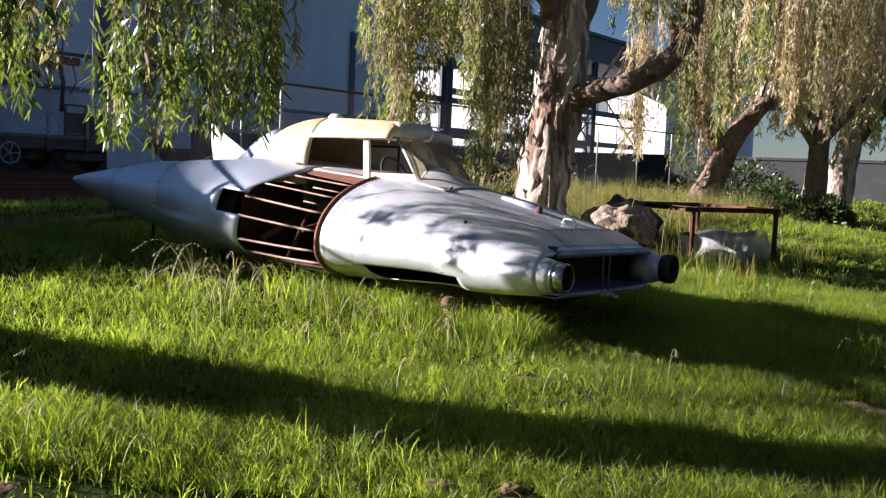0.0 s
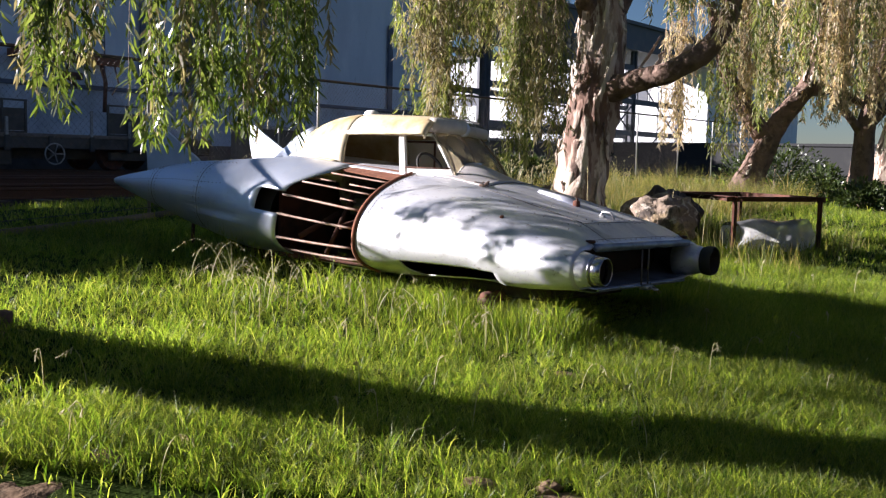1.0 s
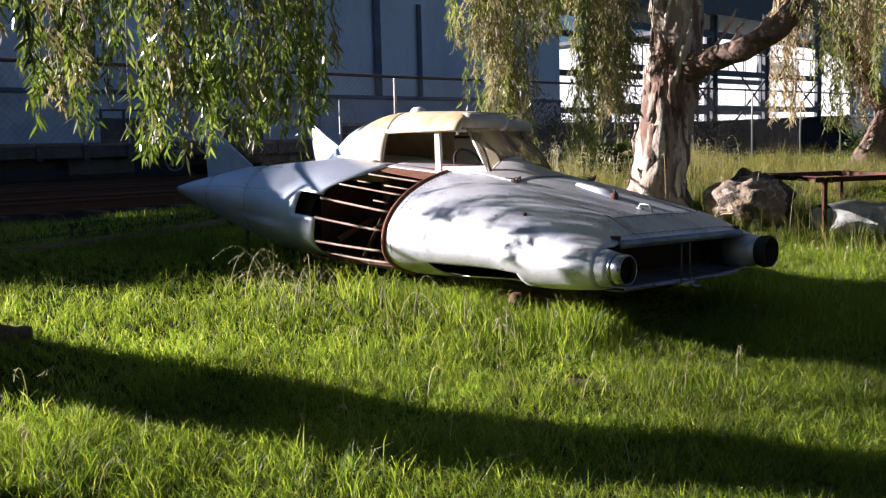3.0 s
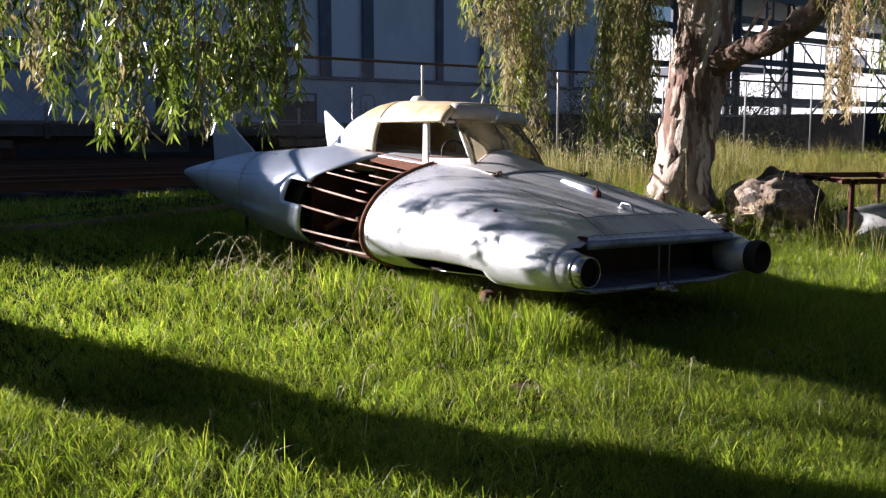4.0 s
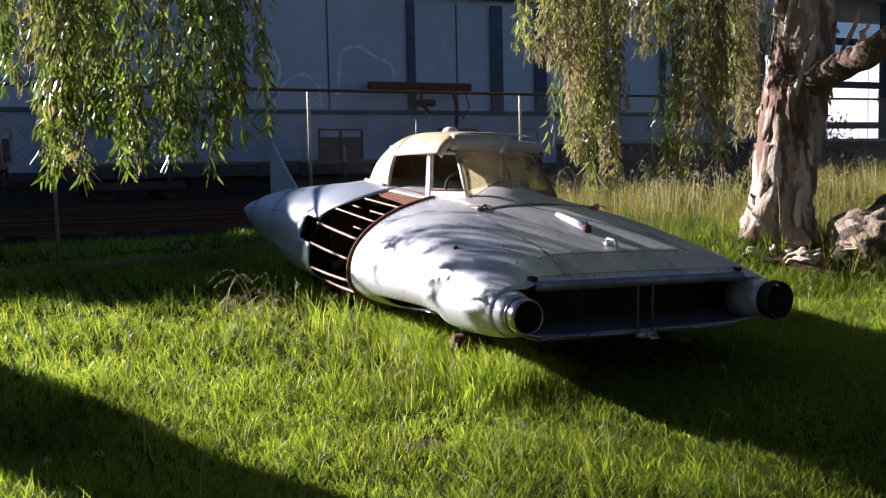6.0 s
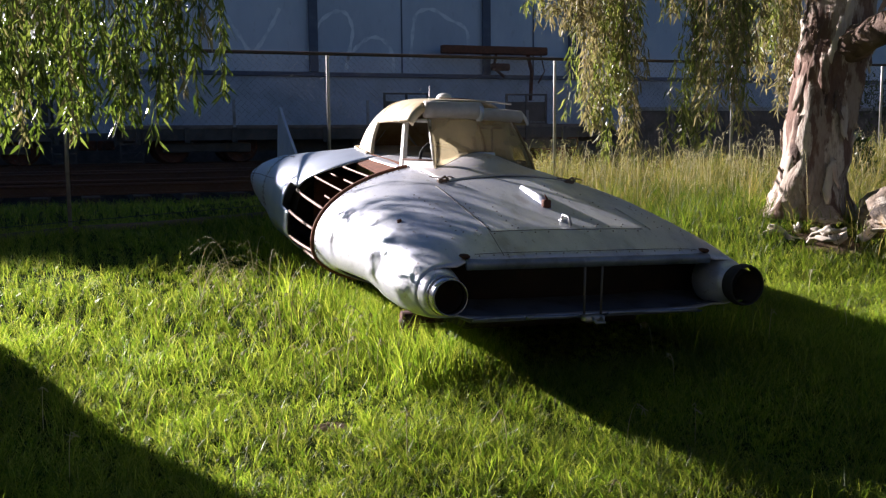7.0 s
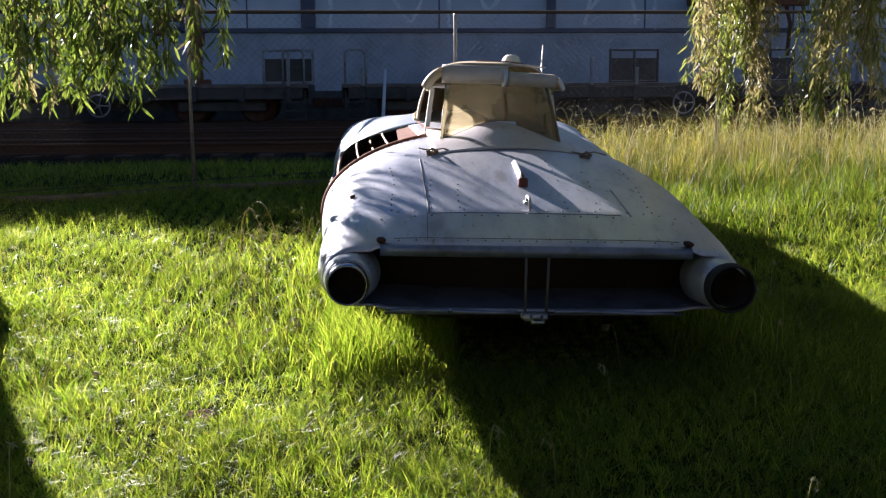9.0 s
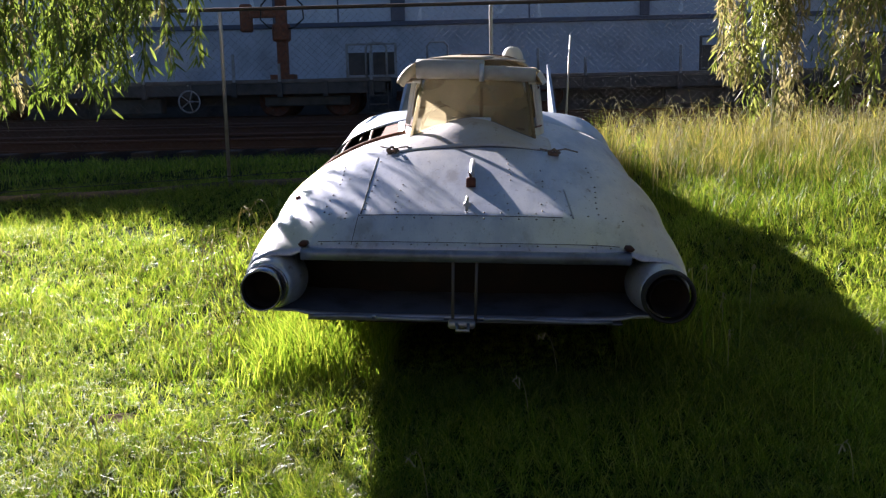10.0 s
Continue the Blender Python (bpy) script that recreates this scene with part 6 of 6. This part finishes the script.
# ---------------------------------------------------------------- grass
def blade_mesh(name, pos, height, width, lean, rng):
    n = len(pos)
    a = rng.uniform(0, 2 * np.pi, n)
    side = np.stack([np.cos(a), np.sin(a), np.zeros(n)], 1) * width[:, None] * 0.5
    b = rng.uniform(0, 2 * np.pi, n)
    ld = np.stack([np.cos(b), np.sin(b), np.zeros(n)], 1) * (lean * height)[:, None]
    up = np.zeros((n, 3))
    up[:, 2] = height
    mid = pos + up * 0.55 + ld * 0.30
    tip = pos + up * (1 - 0.35 * np.minimum(lean, 1.5)[:, None] ** 2 * 0.6) + ld
    v = np.stack([pos - side, pos + side, mid + side * 0.8, mid - side * 0.8, tip], 1).reshape(-1, 3)
    k = (np.arange(n) * 5)[:, None]
    loops = np.concatenate([(k + np.array([[0, 1, 2, 3]])).ravel(), (k + np.array([[3, 2, 4]])).ravel()]).astype(np.int32)
    starts = np.concatenate([np.arange(n) * 4, 4 * n + np.arange(n) * 3]).astype(np.int32)
    me = bpy.data.meshes.new(name)
    me.vertices.add(len(v))
    me.vertices.foreach_set("co", v.astype(np.float32).ravel())
    me.loops.add(len(loops))
    me.loops.foreach_set("vertex_index", loops)
    me.polygons.add(len(starts))
    me.polygons.foreach_set("loop_start", starts)
    me.update(calc_edges=True)
    return me


def patch(x, y, s, seed):
    """Soft random patches between 0 and 1."""
    v = np.sin(x * s + seed) * np.sin(y * s * 1.13 + 2 * seed) + 0.6 * np.sin(x * s * 2.3 + 3 * seed + y) * np.sin(y * s * 2.1 - x * 0.7) + 0.4 * np.sin(x * s * 5.1 + y * 2) * np.sin(y * s * 4.7 + seed)
    return np.clip(0.5 + 0.3 * v, 0, 1)


def under_car(x, y):
    return (np.abs(x) < 0.72) & (y > 0.25) & (y < 4.4)


def lawn(x0, x1, y0, y1, per_m2, hmin, hmax, width, seed, m, label, keep=None, lean=(0.15, 0.9), clump=0.0, name="grass", shaded=0.35):
    rng = np.random.default_rng(seed)
    n = int((x1 - x0) * (y1 - y0) * per_m2)
    x, y = rng.uniform(x0, x1, n), rng.uniform(y0, y1, n)
    if clump:
        cx, cy = np.round(x / clump), np.round(y / clump)
        jx = np.sin(cx * 12.9898 + cy * 78.233) * 43758.5453
        jy = np.sin(cx * 39.346 + cy * 11.135) * 24634.6345
        tx, ty = (cx + (jx - np.floor(jx)) - 0.5) * clump, (cy + (jy - np.floor(jy)) - 0.5) * clump
        pull = rng.uniform(0.0, 0.75, n)
        x, y = x + (tx - x) * pull, y + (ty - y) * pull
    pt = patch(x, y, 1.1, seed)
    ok = rng.uniform(0, 1, n) < 0.35 + 0.9 * pt
    if keep is not None:
        ok &= keep(x, y)
    for bx, by, br in BARE:
        ok &= np.hypot(x - bx, y - by) > br * (0.92 + 0.2 * np.sin(x * 9 + bx) * np.sin(y * 8)) * rng.uniform(0.7, 1.0, n) ** 0.5
    x, y, pt = x[ok], y[ok], pt[ok]
    tuft = patch(x, y, 4.3, seed + 3)
    h = rng.uniform(hmin, hmax, len(x)) * (0.65 + 0.6 * pt) * (0.6 + 0.75 * tuft)
    h = np.where(under_car(x, y), h * shaded, h)
    pos = np.stack([x, y, ground_z(x, y) - 0.01], 1)
    w = width * rng.uniform(0.7, 1.3, len(x))
    me = blade_mesh(name, pos, h, w, rng.uniform(*lean, len(x)), rng)
    return tagged(part(name, me, m, smooth=False), label, "grass", kind="stuff")


def near_lawn(x, y):
    return (y > 0.30 - 1.45 * (x + 4.2)) & ((y > -1.35) | (x < 1.6))


lawn(-4.8, 4.2, -2.3, 1.2, 13500, 0.035, 0.125, 0.0036, 101, GRASS, "thick green lawn grass", near_lawn, clump=0.09, lean=(0.2, 1.7))
lawn(-4.8, 4.2, -2.3, 1.2, 1800, 0.02, 0.06, 0.006, 112, GRASS, "low matted lawn grass", near_lawn, lean=(0.8, 2.2))
lawn(-4.8, 4.2, -2.3, 1.2, 520, 0.11, 0.21, 0.0036, 116, GRASS, "longer blades standing out of the lawn", near_lawn, clump=0.22, lean=(0.3, 1.3))
lawn(-5.2, 4.2, -2.9, 1.2, 900, 0.04, 0.12, 0.008, 117, GRASS, "lawn grass towards the added sky-blocking wall", lambda x, y: ~near_lawn(x, y), clump=0.10)
lawn(-5.0, 4.6, 1.2, 6.2, 4000, 0.04, 0.125, 0.0048, 102, GRASS, "short green lawn grass", clump=0.13, lean=(0.3, 1.6))
lawn(-5.2, 4.2, 1.2, 5.0, 260, 0.08, 0.19, 0.0045, 110, GRASS, "taller tufts in the lawn", clump=0.30, lean=(0.2, 0.9))
lawn(4.2, 13.0, -3.5, 6.4, 800, 0.05, 0.15, 0.010, 103, GRASS, "short green lawn grass", clump=0.25, lean=(0.2, 1.0))
lawn(13.0, 40.0, -14, 7.0, 60, 0.08, 0.2, 0.03, 104, GRASS, "rough green grass further off", clump=0.4)
lawn(-10.5, -5.2, -3, 6.2, 300, 0.05, 0.14, 0.014, 105, GRASS, "short green lawn grass", clump=0.12)
lawn(-10.5, 10.0, -8.3, -2.9, 220, 0.05, 0.14, 0.016, 113, GRASS, "short green lawn grass", clump=0.12)
lawn(4.2, 10.0, -2.9, -2.0, 600, 0.04, 0.12, 0.008, 114, GRASS, "short green lawn grass", clump=0.12)
lawn(-9.5, 4.0, 6.2, 9.4, 600, 0.05, 0.16, 0.009, 106, GRASS, "short green lawn grass by the fence", clump=0.2)
lawn(1.5, 6.5, 0.4, 6.0, 1000, 0.10, 0.30, 0.0062, 111, LUSH, "lush longer grass beyond the car", lambda x, y: y > 3.6 - 1.1 * (x - 1.5), (0.2, 0.9), 0.2)
lawn(-5.2, 4.2, -2.9, 3.6, 900, 0.03, 0.09, 0.0042, 115, TALLGRASS, "straw-brown dead tufts in the lawn", lambda x, y: patch(x, y, 3.1, 9) > 0.74, (0.5, 2.0), 0.16, "dead_grass")
# taller tufts round the car
lawn(-2.1, 1.6, -0.6, 5.2, 620, 0.12, 0.34, 0.0055, 107, GRASS, "long grass round the car", lambda x, y: (np.hypot((np.abs(x) - 0.95) / 0.35, 0) < 1) & (patch(x, y, 2.3, 5) > 0.3) & (y > 0.2), (0.2, 0.8), 0.12)
# seeding grass towards the fence
lawn(-1.05, -0.35, 0.25, 2.4, 3600, 0.13, 0.285, 0.0046, 118, GRASS, "long grass growing up under the car's flank", lean=(0.15, 0.8), clump=0.10, shaded=0.85)
lawn(1.2, 12.0, 2.6, 7.6, 900, 0.16, 0.60, 0.0060, 108, TALLGRASS, "tall yellowing seeding grass by the fence", lambda x, y: (y > 5.9 - 0.6 * x + 0.02 * x * x) & (patch(x, y, 2.6, 7) > 0.38), (0.1, 1.2), 0.34, "tall_grass")
lawn(3.4, 6.4, 0.2, 3.6, 260, 0.14, 0.46, 0.006, 109, TALLGRASS, "tall grass round the boulders and table", lambda x, y: (patch(x, y, 1.7, 3) > 0.35) & ~((np.abs(x - 4.25) < 0.4) & (np.abs(y - 2.05) < 0.35)), (0.1, 0.7), 0.2, "tall_grass")


def build_stalks():
    """Long arching seed stalks beside the missing panel and here and there in the lawn."""
    rng = random.Random(77)
    bms_v, faces = [], []

    def ribbon(path, w):
        k0 = len(bms_v)
        for i, p in enumerate(path):
            ww = w * (1 - 0.6 * i / len(path))
            for a in (0, 2.09, 4.19):
                bms_v.append((p[0] + ww * math.cos(a), p[1] + ww * math.sin(a), p[2]))
        for i in range(len(path) - 1):
            k = k0 + 3 * i
            faces.extend([(k, k + 1, k + 4, k + 3), (k + 1, k + 2, k + 5, k + 4), (k + 2, k, k + 3, k + 5)])

    def stalk(x, y, h, reach, an, thick=0.0028):
        z = float(ground_z(x, y))
        path = []
        for i in range(9):
            t = i / 8
            path.append((x + reach * math.cos(an) * t ** 1.6, y + reach * math.sin(an) * t ** 1.6, z + h * math.sin(min(1, t * 1.15) * math.pi / 2) - 0.35 * reach * t ** 4))
        ribbon(path, thick)
        for _ in range(7):
            q = path[rng.choice((6, 7, 8, 8))]
            d = (rng.uniform(-0.03, 0.03), rng.uniform(-0.03, 0.03), rng.uniform(-0.03, 0.01))
            ribbon([q, (q[0] + d[0], q[1] + d[1], q[2] + d[2])], 0.004)
    for _ in range(42):
        stalk(rng.uniform(-1.85, -1.05), rng.uniform(1.3, 3.2), rng.uniform(0.18, 0.44), rng.uniform(0.15, 0.6), rng.uniform(0, 6.28), 0.0036)
    for _ in range(14):
        stalk(rng.uniform(-1.5, -1.0), rng.uniform(0.4, 1.5), rng.uniform(0.15, 0.3), rng.uniform(0.05, 0.25), rng.uniform(0, 6.28))
    for _ in range(60):
        stalk(rng.uniform(-5, 3.5), rng.uniform(-1.5, 2.0), rng.uniform(0.15, 0.28), rng.uniform(0.03, 0.15), rng.uniform(0, 6.28))
    for _ in range(420):
        stalk(rng.uniform(1.3, 8.5), rng.uniform(4.2, 6.6), rng.uniform(0.35, 0.8), rng.uniform(0.05, 0.3), rng.uniform(0, 6.28))
    for _ in range(26):
        stalk(rng.uniform(3.6, 5.2), rng.uniform(1.2, 2.9), rng.uniform(0.35, 0.75), rng.uniform(0.05, 0.25), rng.uniform(0, 6.28))
    tagged(part("seed_stalks", mesh_from("stalks", bms_v, faces), STALK), "dry arching grass seed stalks", "grass", kind="stuff")


build_stalks()
